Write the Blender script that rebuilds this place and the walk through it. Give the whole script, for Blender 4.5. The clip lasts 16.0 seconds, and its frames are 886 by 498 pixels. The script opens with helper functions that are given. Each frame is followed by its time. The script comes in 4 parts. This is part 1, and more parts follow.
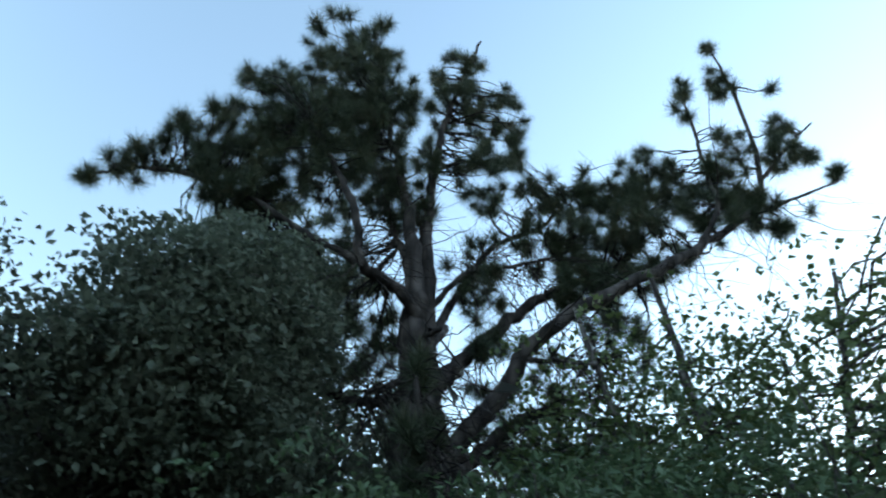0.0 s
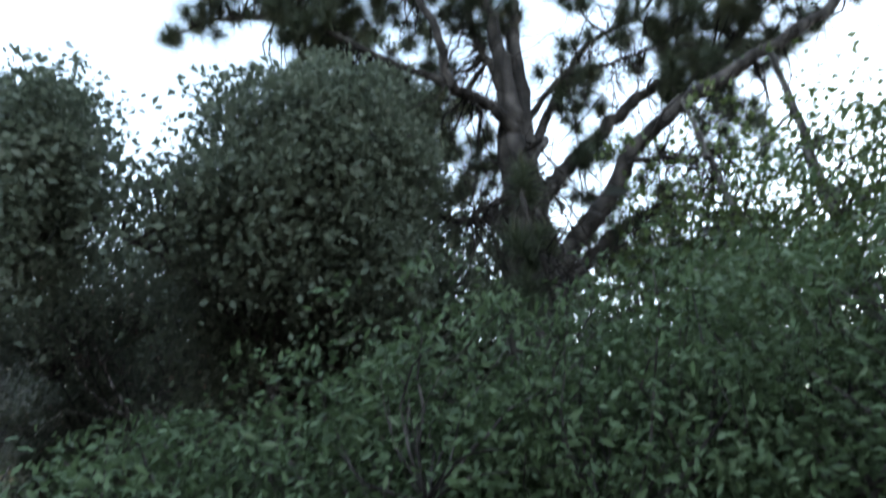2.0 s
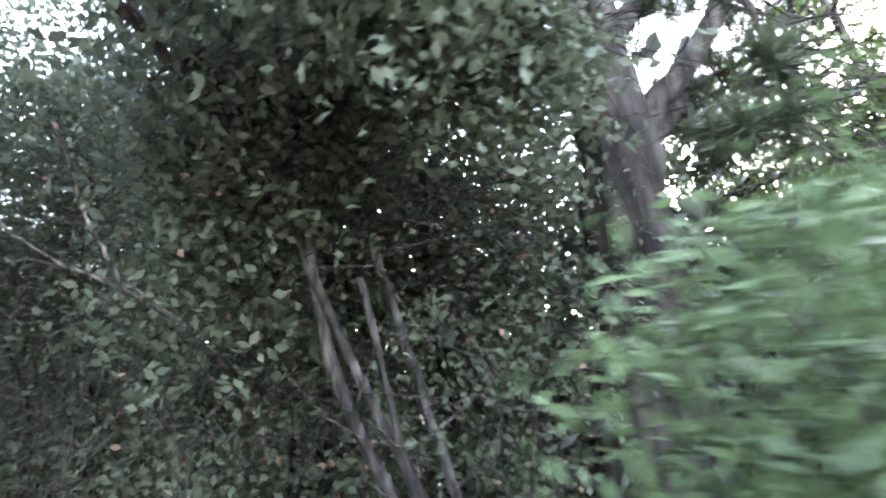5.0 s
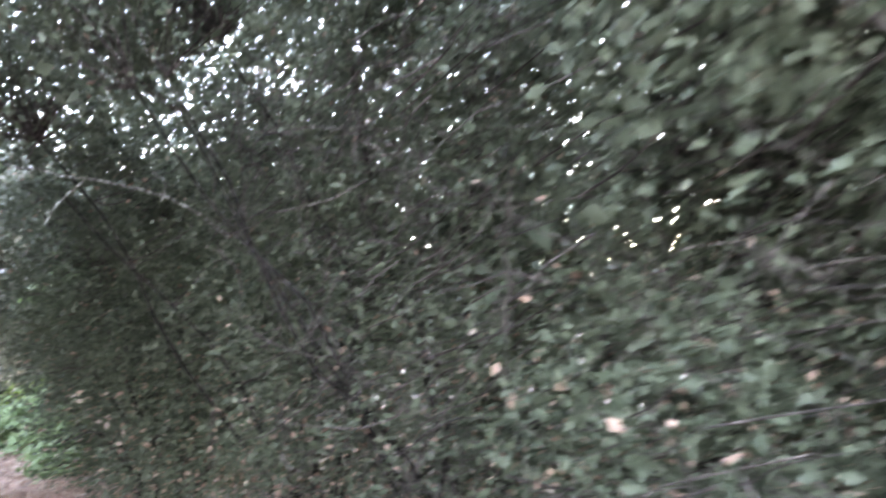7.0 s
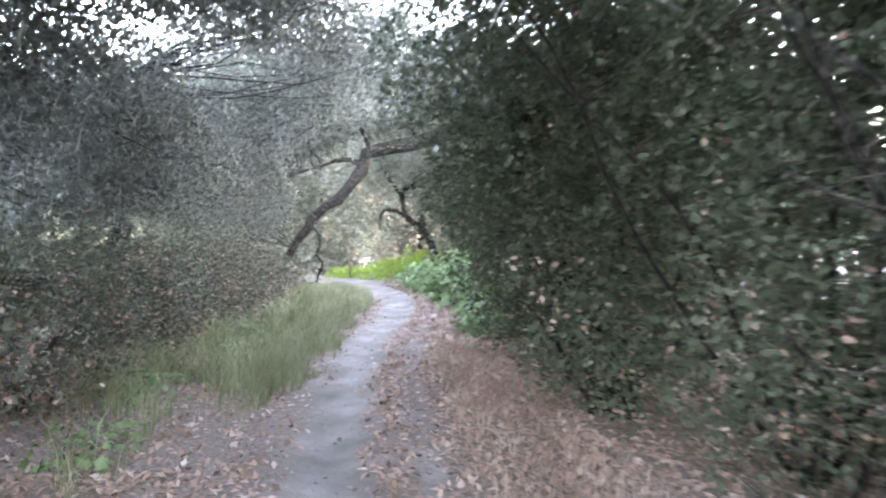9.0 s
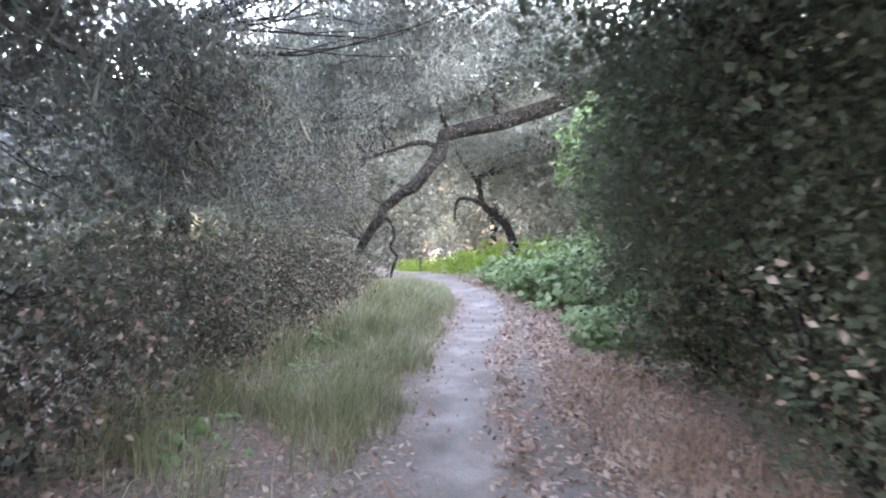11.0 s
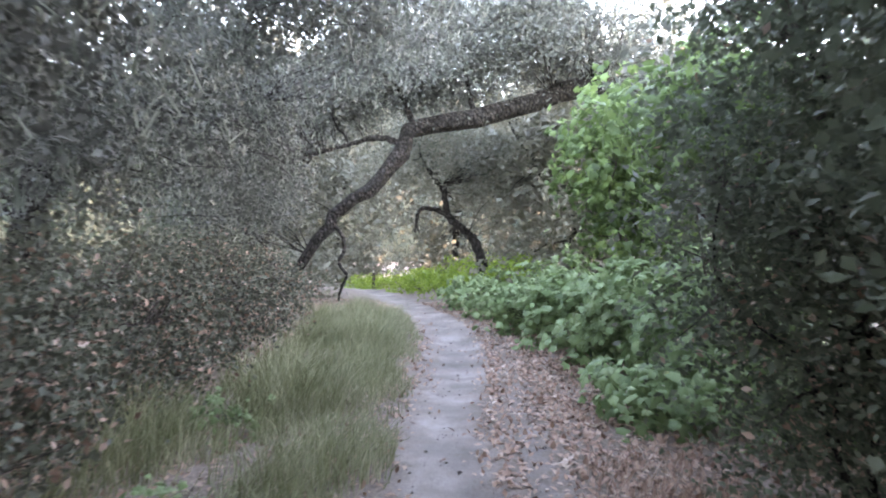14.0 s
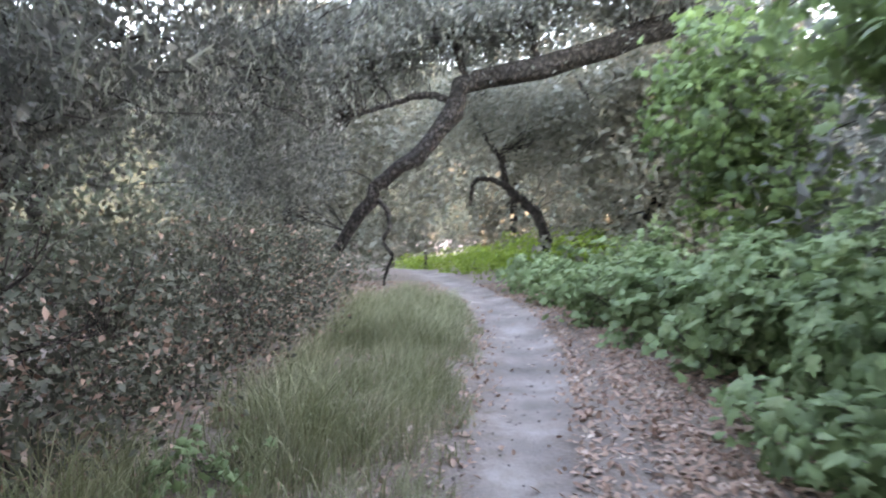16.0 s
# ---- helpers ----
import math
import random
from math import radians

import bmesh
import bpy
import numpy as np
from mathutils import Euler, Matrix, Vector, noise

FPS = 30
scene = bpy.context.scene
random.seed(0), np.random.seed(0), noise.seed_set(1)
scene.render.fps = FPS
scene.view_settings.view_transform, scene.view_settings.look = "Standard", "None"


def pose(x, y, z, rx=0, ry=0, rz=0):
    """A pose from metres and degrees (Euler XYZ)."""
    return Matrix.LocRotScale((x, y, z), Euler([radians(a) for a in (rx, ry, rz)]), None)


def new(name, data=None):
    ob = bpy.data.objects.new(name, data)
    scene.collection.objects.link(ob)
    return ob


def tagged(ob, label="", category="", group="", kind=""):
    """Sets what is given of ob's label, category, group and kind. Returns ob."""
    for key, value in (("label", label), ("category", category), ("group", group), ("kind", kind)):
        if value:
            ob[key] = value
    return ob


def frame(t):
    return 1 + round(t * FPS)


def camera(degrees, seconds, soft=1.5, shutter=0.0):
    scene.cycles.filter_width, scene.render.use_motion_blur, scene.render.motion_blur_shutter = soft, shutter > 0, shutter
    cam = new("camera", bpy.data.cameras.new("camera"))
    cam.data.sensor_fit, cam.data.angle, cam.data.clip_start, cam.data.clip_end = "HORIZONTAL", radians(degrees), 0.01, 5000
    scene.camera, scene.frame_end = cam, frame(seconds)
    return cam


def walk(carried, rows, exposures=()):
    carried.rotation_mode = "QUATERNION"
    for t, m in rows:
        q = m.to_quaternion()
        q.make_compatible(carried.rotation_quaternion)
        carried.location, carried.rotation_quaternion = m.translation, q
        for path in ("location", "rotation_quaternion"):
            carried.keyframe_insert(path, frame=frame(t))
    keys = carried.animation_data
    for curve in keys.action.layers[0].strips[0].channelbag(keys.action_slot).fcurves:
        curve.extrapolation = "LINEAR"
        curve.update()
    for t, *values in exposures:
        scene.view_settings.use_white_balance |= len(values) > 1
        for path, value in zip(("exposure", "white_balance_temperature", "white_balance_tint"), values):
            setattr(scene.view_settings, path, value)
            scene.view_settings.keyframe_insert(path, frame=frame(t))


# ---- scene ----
import itertools

SHUTTER = 0.8
cam = camera(72.0, 16.0, soft=2.0, shutter=SHUTTER)
WALK = [
    (0.0, pose(1.000, -2.400, 1.500, 130.71, -0.68, -44.80)),
    (0.5, pose(1.000, -2.395, 1.500, 130.89, 0.01, -41.59)),
    (1.0, pose(1.000, -2.390, 1.500, 125.92, 0.38, -38.16)),
    (1.5, pose(1.000, -2.385, 1.500, 120.44, 0.66, -34.68)),
    (2.0, pose(0.995, -2.375, 1.500, 113.89, 0.82, -33.15)),
    (2.5, pose(0.990, -2.350, 1.500, 107.88, 1.53, -31.77)),
    (3.0, pose(0.970, -2.210, 1.500, 102.00, 2.53, -30.17)),
    (4.2, pose(0.640, -1.020, 1.560, 102.50, 4.50, -44.00)),
    (5.5, pose(0.559, 0.271, 1.622, 106.52, 4.64, -57.19)),
    (6.0, pose(0.534, 0.656, 1.572, 101.77, 3.23, -49.29)),
    (6.5, pose(0.481, 1.115, 1.544, 100.68, 2.06, -44.28)),
    (7.0, pose(0.444, 1.549, 1.528, 97.52, 5.93, -41.16)),
    (7.5, pose(0.504, 1.938, 1.508, 95.60, 4.15, -32.78)),
    (8.0, pose(0.559, 2.246, 1.500, 94.36, 2.60, -19.43)),
    (8.5, pose(0.545, 2.609, 1.482, 92.37, 0.87, -13.97)),
    (9.0, pose(0.546, 3.035, 1.465, 89.24, 1.28, -6.32)),
    (11.5, pose(-0.000, 5.155, 1.500, 88.41, 1.37, -0.61)),
    (12.0, pose(-0.032, 5.554, 1.508, 88.15, -0.20, -5.23)),
    (12.5, pose(-0.005, 6.025, 1.512, 87.36, -0.36, -1.81)),
    (13.0, pose(-0.060, 6.454, 1.504, 86.34, -0.83, -2.35)),
    (13.5, pose(-0.115, 6.835, 1.540, 86.36, -0.84, -6.56)),
    (14.0, pose(-0.025, 7.262, 1.536, 89.71, -0.35, -5.07)),
    (14.5, pose(0.014, 7.626, 1.503, 88.01, -0.63, -8.96)),
    (15.0, pose(-0.036, 8.089, 1.515, 87.28, -0.89, -9.46)),
    (15.5, pose(-0.013, 8.560, 1.499, 88.81, 0.28, -4.38)),
    (16.0, pose(0.000, 9.000, 1.500, 87.55, 0.71, -0.09)),
]
EXPOSURE = [(0.0, 2.3, 6800, 5), (1.0, 2.3, 7100, 8), (2.0, 3.3, 7800, 16), (3.2, 5.02, 7700, 26), (5.5, 5.95, 8450, 24), (6.5, 6.5, 8600, 30), (7.2, 6.32, 8600, 30), (8.0, 6.12, 8500, 28), (9.2, 6.08, 8350, 27), (11.5, 5.72, 8300, 31), (13.5, 5.5, 8350, 29), (16.0, 5.28, 8550, 27)]
walk(cam, WALK, EXPOSURE)

# ---- light ----
SUN_ELEV, SUN_ROT = 10.0, 105.0
world = bpy.data.worlds.new("dusk_sky")
scene.world = world
world.use_nodes = True
wn = world.node_tree
sky = wn.nodes.new("ShaderNodeTexSky")
sky.sky_type = "NISHITA"
sky.sun_disc = False
sky.sun_elevation, sky.sun_rotation = radians(SUN_ELEV), radians(SUN_ROT)
sky.air_density, sky.dust_density, sky.ozone_density = 1.0, 0.3, 1.0
wn.links.new(sky.outputs[0], wn.nodes["Background"].inputs[0])
wn.nodes["Background"].inputs[1].default_value = 0.15
sun = new("sun", bpy.data.lights.new("sun", "SUN"))
sun.data.energy, sun.data.angle, sun.data.color = 0.6, radians(0.6), (1.0, 0.8, 0.6)
SUN_DIR = Vector((math.sin(radians(SUN_ROT)) * math.cos(radians(SUN_ELEV)), math.cos(radians(SUN_ROT)) * math.cos(radians(SUN_ELEV)), math.sin(radians(SUN_ELEV))))
sun.matrix_world = SUN_DIR.to_track_quat("Z", "Y").to_matrix().to_4x4()

rng = np.random.default_rng(7)


# ---- materials ----
def ramp(nt, stops):
    node = nt.nodes.new("ShaderNodeValToRGB")
    el = node.color_ramp.elements
    while len(el) < len(stops):
        el.new(0.5)
    for e, (p, c) in zip(el, stops):
        e.position, e.color = p, (*c, 1)
    return node


def material(name, rough=0.8):
    m = bpy.data.materials.new(name)
    m.use_nodes = True
    b = m.node_tree.nodes["Principled BSDF"]
    b.inputs["Roughness"].default_value = rough
    b.inputs["Specular IOR Level"].default_value = 0.3
    return m, m.node_tree, b


def leaf_material(name, colours, rough=0.5, thin=0.25, gloss=0.4, single=False):
    """Leaves: each leaf takes its own tone, with slow drifts of tone over the crown."""
    m, nt, b = material(name, rough)
    b.inputs["Specular IOR Level"].default_value = gloss
    geo = nt.nodes.new("ShaderNodeNewGeometry")
    tex = nt.nodes.new("ShaderNodeTexNoise")
    tex.inputs["Scale"].default_value, tex.inputs["Detail"].default_value = 2.4, 3.0
    tc = nt.nodes.new("ShaderNodeTexCoord")
    nt.links.new(tc.outputs["Object"], tex.inputs["Vector"])
    mix = nt.nodes.new("ShaderNodeMath")
    mix.operation = "MULTIPLY_ADD"
    mix.inputs[1].default_value = 0.55
    sub = nt.nodes.new("ShaderNodeMath")
    sub.operation = "MULTIPLY_ADD"
    sub.inputs[1].default_value, sub.inputs[2].default_value = 1.2, -0.37
    nt.links.new(tex.outputs["Fac"], sub.inputs[0])
    if single:
        nt.links.new(nt.nodes.new("ShaderNodeObjectInfo").outputs["Random"], mix.inputs[0])
    else:
        nt.links.new(geo.outputs["Random Per Island"], mix.inputs[0])
    nt.links.new(sub.outputs[0], mix.inputs[2])
    r = ramp(nt, [(i / max(1, len(colours) - 1), c) for i, c in enumerate(colours)])
    nt.links.new(mix.outputs[0], r.inputs[0])
    nt.links.new(r.outputs[0], b.inputs["Base Color"])
    tr = nt.nodes.new("ShaderNodeBsdfTranslucent")
    nt.links.new(r.outputs[0], tr.inputs["Color"])
    ms = nt.nodes.new("ShaderNodeMixShader")
    ms.inputs[0].default_value = thin
    nt.links.new(b.outputs[0], ms.inputs[1])
    nt.links.new(tr.outputs[0], ms.inputs[2])
    nt.links.new(ms.outputs[0], nt.nodes["Material Output"].inputs[0])
    return m


def bark_material(name, dark, light, scale=14.0, stretch=0.25, lichen=None):
    m, nt, b = material(name, 0.9)
    tc = nt.nodes.new("ShaderNodeTexCoord")
    mp = nt.nodes.new("ShaderNodeMapping")
    mp.inputs["Scale"].default_value = (1, 1, stretch)
    nt.links.new(tc.outputs["Object"], mp.inputs[0])
    vor = nt.nodes.new("ShaderNodeTexVoronoi")
    vor.inputs["Scale"].default_value = scale
    nt.links.new(mp.outputs[0], vor.inputs["Vector"])
    noi = nt.nodes.new("ShaderNodeTexNoise")
    noi.inputs["Scale"].default_value, noi.inputs["Detail"].default_value = 6.0, 8.0
    nt.links.new(tc.outputs["Object"], noi.inputs["Vector"])
    r = ramp(nt, [(0.3, dark), (0.7, light)])
    nt.links.new(noi.outputs["Fac"], r.inputs[0])
    # dark fissures between the plates
    gap = ramp(nt, [(0.3, (1.15, 1.15, 1.15)), (0.62, (0.42, 0.4, 0.39))])
    nt.links.new(vor.outputs["Distance"], gap.inputs[0])
    mul = nt.nodes.new("ShaderNodeMix")
    mul.data_type, mul.blend_type = "RGBA", "MULTIPLY"
    mul.inputs["Factor"].default_value = 1.0
    nt.links.new(r.outputs[0], mul.inputs["A"])
    nt.links.new(gap.outputs[0], mul.inputs["B"])
    last = mul.outputs["Result"]
    if lichen:
        n2 = nt.nodes.new("ShaderNodeTexNoise")
        n2.inputs["Scale"].default_value, n2.inputs["Detail"].default_value = 2.2, 6.0
        nt.links.new(tc.outputs["Object"], n2.inputs["Vector"])
        f = ramp(nt, [(0.48, (0, 0, 0)), (0.6, (1, 1, 1))])
        nt.links.new(n2.outputs["Fac"], f.inputs[0])
        mx = nt.nodes.new("ShaderNodeMix")
        mx.data_type = "RGBA"
        nt.links.new(f.outputs[0], mx.inputs["Factor"])
        nt.links.new(last, mx.inputs["A"])
        mx.inputs["B"].default_value = (*lichen, 1)
        last = mx.outputs["Result"]
    nt.links.new(last, b.inputs["Base Color"])
    bump = nt.nodes.new("ShaderNodeBump")
    bump.inputs["Strength"].default_value, bump.inputs["Distance"].default_value = 1.0, 0.06
    nt.links.new(vor.outputs["Distance"], bump.inputs["Height"])
    nt.links.new(bump.outputs[0], b.inputs["Normal"])
    return m


OAK_LEAF = leaf_material("oak_leaf", [(0.054, 0.067, 0.046), (0.092, 0.111, 0.075), (0.135, 0.155, 0.107), (0.2, 0.208, 0.158)], 0.5, 0.4, 0.3)
TOYON_LEAF = leaf_material("toyon_leaf", [(0.03, 0.046, 0.024), (0.056, 0.088, 0.042), (0.09, 0.138, 0.064), (0.16, 0.2, 0.12)], 0.45, 0.3, 0.25)
GREY_LEAF = leaf_material("grey_oak_leaf", [(0.078, 0.082, 0.072), (0.108, 0.113, 0.1), (0.136, 0.141, 0.127), (0.17, 0.174, 0.158)])
BRUSH_LEAF = leaf_material("brush_leaf", [(0.052, 0.056, 0.04), (0.086, 0.092, 0.066), (0.12, 0.124, 0.09), (0.16, 0.158, 0.12)])
AIRY_LEAF = leaf_material("poplar_leaf", [(0.05, 0.075, 0.025), (0.09, 0.125, 0.045), (0.15, 0.18, 0.07)], 0.5, 0.4)
BRAMBLE_TONES = [(0.09, 0.135, 0.066), (0.155, 0.23, 0.105), (0.22, 0.31, 0.15), (0.31, 0.38, 0.22)]
BRAMBLE_LEAF = leaf_material("bramble_leaf", BRAMBLE_TONES, 0.5, 0.3)
BRAMBLE_SINGLE = leaf_material("bramble_single_leaf", BRAMBLE_TONES, 0.5, 0.3, single=True)
# grey oak leaf lightened for the far trees: depth put into the colour
FAR_PALE_LEAF = leaf_material("far_pale_leaf", [(0.11, 0.11, 0.085), (0.17, 0.168, 0.13), (0.23, 0.225, 0.178), (0.3, 0.29, 0.235)], 0.5, 0.35)
LIME_LEAF = leaf_material("lime_leaf", [(0.12, 0.2, 0.03), (0.22, 0.33, 0.05), (0.32, 0.42, 0.08)], 0.5, 0.4)
SAPLING_LEAF = leaf_material("sapling_leaf", [(0.05, 0.085, 0.035), (0.1, 0.155, 0.06), (0.165, 0.25, 0.09), (0.25, 0.34, 0.13)], 0.5, 0.4)
DEAD_LEAF = leaf_material("dead_leaf", [(0.19, 0.115, 0.088), (0.31, 0.19, 0.145), (0.45, 0.295, 0.235), (0.64, 0.52, 0.46)], 0.7, 0.1)
GRASS = leaf_material("grass_blade", [(0.11, 0.12, 0.065), (0.2, 0.215, 0.115), (0.31, 0.31, 0.19), (0.5, 0.46, 0.33)], 0.6, 0.3)
NEEDLE = leaf_material("pine_needle", [(0.02, 0.03, 0.018), (0.04, 0.055, 0.03), (0.07, 0.085, 0.045), (0.12, 0.09, 0.05)], 0.5, 0.2)
LICHEN = leaf_material("lace_lichen", [(0.13, 0.145, 0.12), (0.22, 0.24, 0.2), (0.34, 0.36, 0.31)], 0.9, 0.3, 0.1)
PINE_BARK = bark_material("pine_bark", (0.026, 0.02, 0.018), (0.095, 0.076, 0.069), 9.0)
PEBBLE = bark_material("pebble", (0.15, 0.13, 0.125), (0.34, 0.3, 0.29), 40.0)
OAK_BARK = bark_material("oak_bark", (0.017, 0.014, 0.012), (0.055, 0.046, 0.041), 16.0, 0.8)
GREY_BARK = bark_material("grey_bark", (0.06, 0.05, 0.047), (0.19, 0.165, 0.155), 24.0)
DIM_BARK = bark_material("dim_bark", (0.045, 0.037, 0.035), (0.125, 0.104, 0.098), 24.0)
PALE_TWIG = bark_material("pale_twig", (0.3, 0.29, 0.27), (0.55, 0.53, 0.5), 30.0)
LICHEN_TWIG = bark_material("lichen_twig", (0.2, 0.2, 0.19), (0.38, 0.38, 0.36), 30.0)
BROWN_TWIG = bark_material("brown_twig", (0.07, 0.056, 0.051), (0.19, 0.155, 0.143), 30.0)


# ---- mesh helpers ----
def mesh_np(name, v, f, mat, smooth=False):
    """A mesh from an (n, 3) array of places and an (m, k) array of corners."""
    me = bpy.data.meshes.new(name)
    v, f = np.asarray(v, np.float32), np.asarray(f, np.int32)
    me.vertices.add(len(v))
    me.vertices.foreach_set("co", v.ravel())
    me.loops.add(f.size)
    me.loops.foreach_set("vertex_index", f.ravel())
    me.polygons.add(len(f))
    me.polygons.foreach_set("loop_start", np.arange(0, f.size, f.shape[1], dtype=np.int32))
    if smooth:
        me.polygons.foreach_set("use_smooth", np.ones(len(f), bool))
    me.materials.append(mat)
    me.update(calc_edges=True)
    return me


def part(name, me, parent, label="", kind=""):
    ob = new(name, me)
    ob.parent = parent
    return tagged(ob, label=label, kind=kind)


def thing(name, x, y, z, label, category, group="", kind=""):
    ob = new(name)
    ob.location = (x, y, z)
    return tagged(ob, label, category, group, kind)


def unit(a):
    return a / np.maximum(np.linalg.norm(a, axis=-1, keepdims=True), 1e-9)


def spline(pts, n):
    """A smooth line through a few places, as n places."""
    p = np.asarray(pts, float)
    if len(p) < 3:
        return p[0] + (p[-1] - p[0]) * np.linspace(0, 1, n)[:, None]
    q = np.vstack([2 * p[0] - p[1], p, 2 * p[-1] - p[-2]])
    s = np.linspace(0, len(p) - 1 - 1e-6, n)
    i = s.astype(int)
    t = (s - i)[:, None]
    a, b, c, d = q[i], q[i + 1], q[i + 2], q[i + 3]
    return 0.5 * (2 * b + (c - a) * t + (2 * a - 5 * b + 4 * c - d) * t**2 + (3 * b - a - 3 * c + d) * t**3)


def tubes(lines, radii, sides):
    """Tapered tubes along (m, n, 3) lines with (m, n) radii: places and quads."""
    lines, radii = np.asarray(lines, float), np.asarray(radii, float)
    m, n, _ = lines.shape
    t = unit(np.gradient(lines, axis=1))
    ref = np.where(np.abs(t[:, :1, 2:3]) > 0.8, np.array([[[1.0, 0, 0]]]), np.array([[[0, 0, 1.0]]]))
    a = unit(np.cross(t, np.broadcast_to(ref, t.shape)))
    b = np.cross(t, a)
    w = np.arange(sides) * 2 * np.pi / sides
    v = lines[:, :, None] + radii[:, :, None, None] * (np.cos(w)[:, None] * a[:, :, None] + np.sin(w)[:, None] * b[:, :, None])
    idx = np.arange(m * n * sides).reshape(m, n, sides)
    nxt = np.roll(idx, -1, axis=2)
    f = np.stack([idx[:, :-1], nxt[:, :-1], nxt[:, 1:], idx[:, 1:]], -1).reshape(-1, 4)
    return v.reshape(-1, 3), f


def limb_mesh(name, pts, r0, r1, mat, n=28, sides=12, wobble=0.04, seed=0, taper=1.0):
    """One stout limb with uneven bark outline."""
    g = np.random.default_rng(seed)
    line = spline(pts, n)
    line[1:-1] += g.normal(0, wobble, (n - 2, 3)) * r0
    rad = (r1 + (r0 - r1) * np.linspace(1, 0, n) ** taper) * (1 + g.normal(0, 0.05, n))
    v, f = tubes(line[None], rad[None], sides)
    v += unit(v - np.repeat(line, sides, axis=0)) * g.normal(0, 0.05, (len(v), 1)) * np.repeat(rad, sides)[:, None]
    return mesh_np(name, v, f, mat, True)


def twig_mesh(name, starts, ends, r, mat, n=6, sag=0.1, seed=0, sides=4, tip=0.3):
    """Many thin twigs, each bent a little."""
    g = np.random.default_rng(seed)
    s, e = np.asarray(starts, float), np.asarray(ends, float)
    t = np.linspace(0, 1, n)[None, :, None]
    ln = np.linalg.norm(e - s, axis=1)[:, None, None]
    lines = s[:, None] + (e - s)[:, None] * t
    lines += np.sin(np.pi * t) * g.normal(0, sag, (len(s), 1, 3)) * ln
    lines[:, 1:-1] += g.normal(0, 0.02, (len(s), n - 2, 3)) * ln
    rad = np.broadcast_to(np.asarray(r, float).reshape(-1, 1), (len(s), 1)) * np.linspace(1, tip, n)[None]
    v, f = tubes(lines, rad, sides)
    return mesh_np(name, v, f, mat, True)


LOBES = np.array([(0.0, -0.06), (0.52, 0.02), (0.34, 0.3), (0.5, 0.62), (0.2, 0.62), (0.0, 1.0), (-0.2, 0.62), (-0.5, 0.62), (-0.34, 0.3), (-0.52, 0.02)])


def leaves(centres, size, seed=0, flat=0.5, droop=0.3, wide=0.5, shape="oval", facing=None):
    """Leaves at the centres. flat: how far their faces turn up. Oval: two folded triangles; lobed: a fan of ten."""
    g = np.random.default_rng(seed)
    n = len(centres)
    size = np.broadcast_to(size, (n,)) * g.uniform(0.6, 1.3, n)
    along = g.normal(0, 1, (n, 3))
    along[:, 2] = along[:, 2] * 0.7 - droop
    along = unit(along)
    up = g.normal(0, 1, (n, 3)) * (1 - flat)
    up += flat * 1.5 * (np.array([0, 0, 1.0]) if facing is None else facing)
    side = unit(np.cross(along, up))
    nor = np.cross(side, along)
    L = size[:, None]
    if shape == "oval":
        w = L * wide / 2
        v = np.stack([centres - along * L / 2, centres + side * w + nor * w * 0.4, centres + along * L / 2, centres - side * w + nor * w * 0.4], 1)
        k = np.arange(n)[:, None] * 4
        f = np.concatenate([k + [0, 1, 2], k + [0, 2, 3]])
    else:
        o = LOBES
        bend = -0.25 * (o[:, 0] ** 2 + (o[:, 1] - 0.4) ** 2) + 0.12 * np.abs(o[:, 0])
        v = centres[:, None] + L[:, None] * (o[None, :, 0:1] * side[:, None] + (o[None, :, 1:2] - 0.4) * along[:, None] + bend[None, :, None] * nor[:, None])
        mid = (centres + 0.02 * nor)[:, None]
        v = np.concatenate([v, mid], 1)
        q = len(o)
        k = np.arange(n)[:, None] * (q + 1)
        f = np.concatenate([k + [i, (i + 1) % q, q] for i in range(q)])
    return v.reshape(-1, 3), f


def clumps(boxes, per, spread, seed=0, shell=0.35, holes=0.0, hole_size=0.9):
    """Leaf places in flat sprays inside ellipsoids (x, y, z, rx, ry, rz, sprays). Returns leaf places, their facing, and spray places."""
    g = np.random.default_rng(seed)
    cs, ns = [], []
    for x, y, z, rx, ry, rz, n in boxes:
        d = unit(g.normal(0, 1, (n, 3)))
        r = g.uniform(0, 1, (n, 1)) ** shell
        lump = np.array([noise.noise(Vector(q * 2.6 + (x, y, z))) for q in d])[:, None]
        cs.append(d * r * (1 + 0.45 * lump) * (rx, ry, rz) + (x, y, z))
        ns.append(unit(d * 0.8 + (0, 0, 0.75) + g.normal(0, 0.3, (n, 3))))
    c, nr = np.concatenate(cs), np.concatenate(ns)
    keep = c[:, 2] > 0.06
    if holes > 0:
        keep &= np.array([noise.noise(Vector(q / hole_size) + Vector((seed, 0, 0))) > holes - 0.5 for q in c])
    c, nr = c[keep], nr[keep]
    m = g.poisson(per, len(c))
    p, nl = np.repeat(c, m, axis=0), np.repeat(nr, m, axis=0)
    j = g.normal(0, 1, p.shape) * np.repeat(spread * g.uniform(0.5, 1.4, len(c)), m)[:, None]
    j -= nl * (j * nl).sum(1, keepdims=True) * 0.75
    p = p + j - nl * (np.linalg.norm(j, axis=1, keepdims=True) ** 2) / spread * 0.25
    p[:, 2] = np.maximum(p[:, 2], 0.03)
    return p, nl, c


# ---- ground ----
def trail_x(y):
    """The beaten line of the path."""
    return np.interp(y, [-9, -4.8, -2.4, 0, 3, 6.8, 9.3, 12.4, 14, 17, 19.6, 23.4, 27.6, 33, 40], [2.3, 1.6, 1.0, 0.5, 0.45, 0.18, 0.2, 0.45, 0.74, 1.08, 1.0, 0.42, -0.5, -2.4, -6])


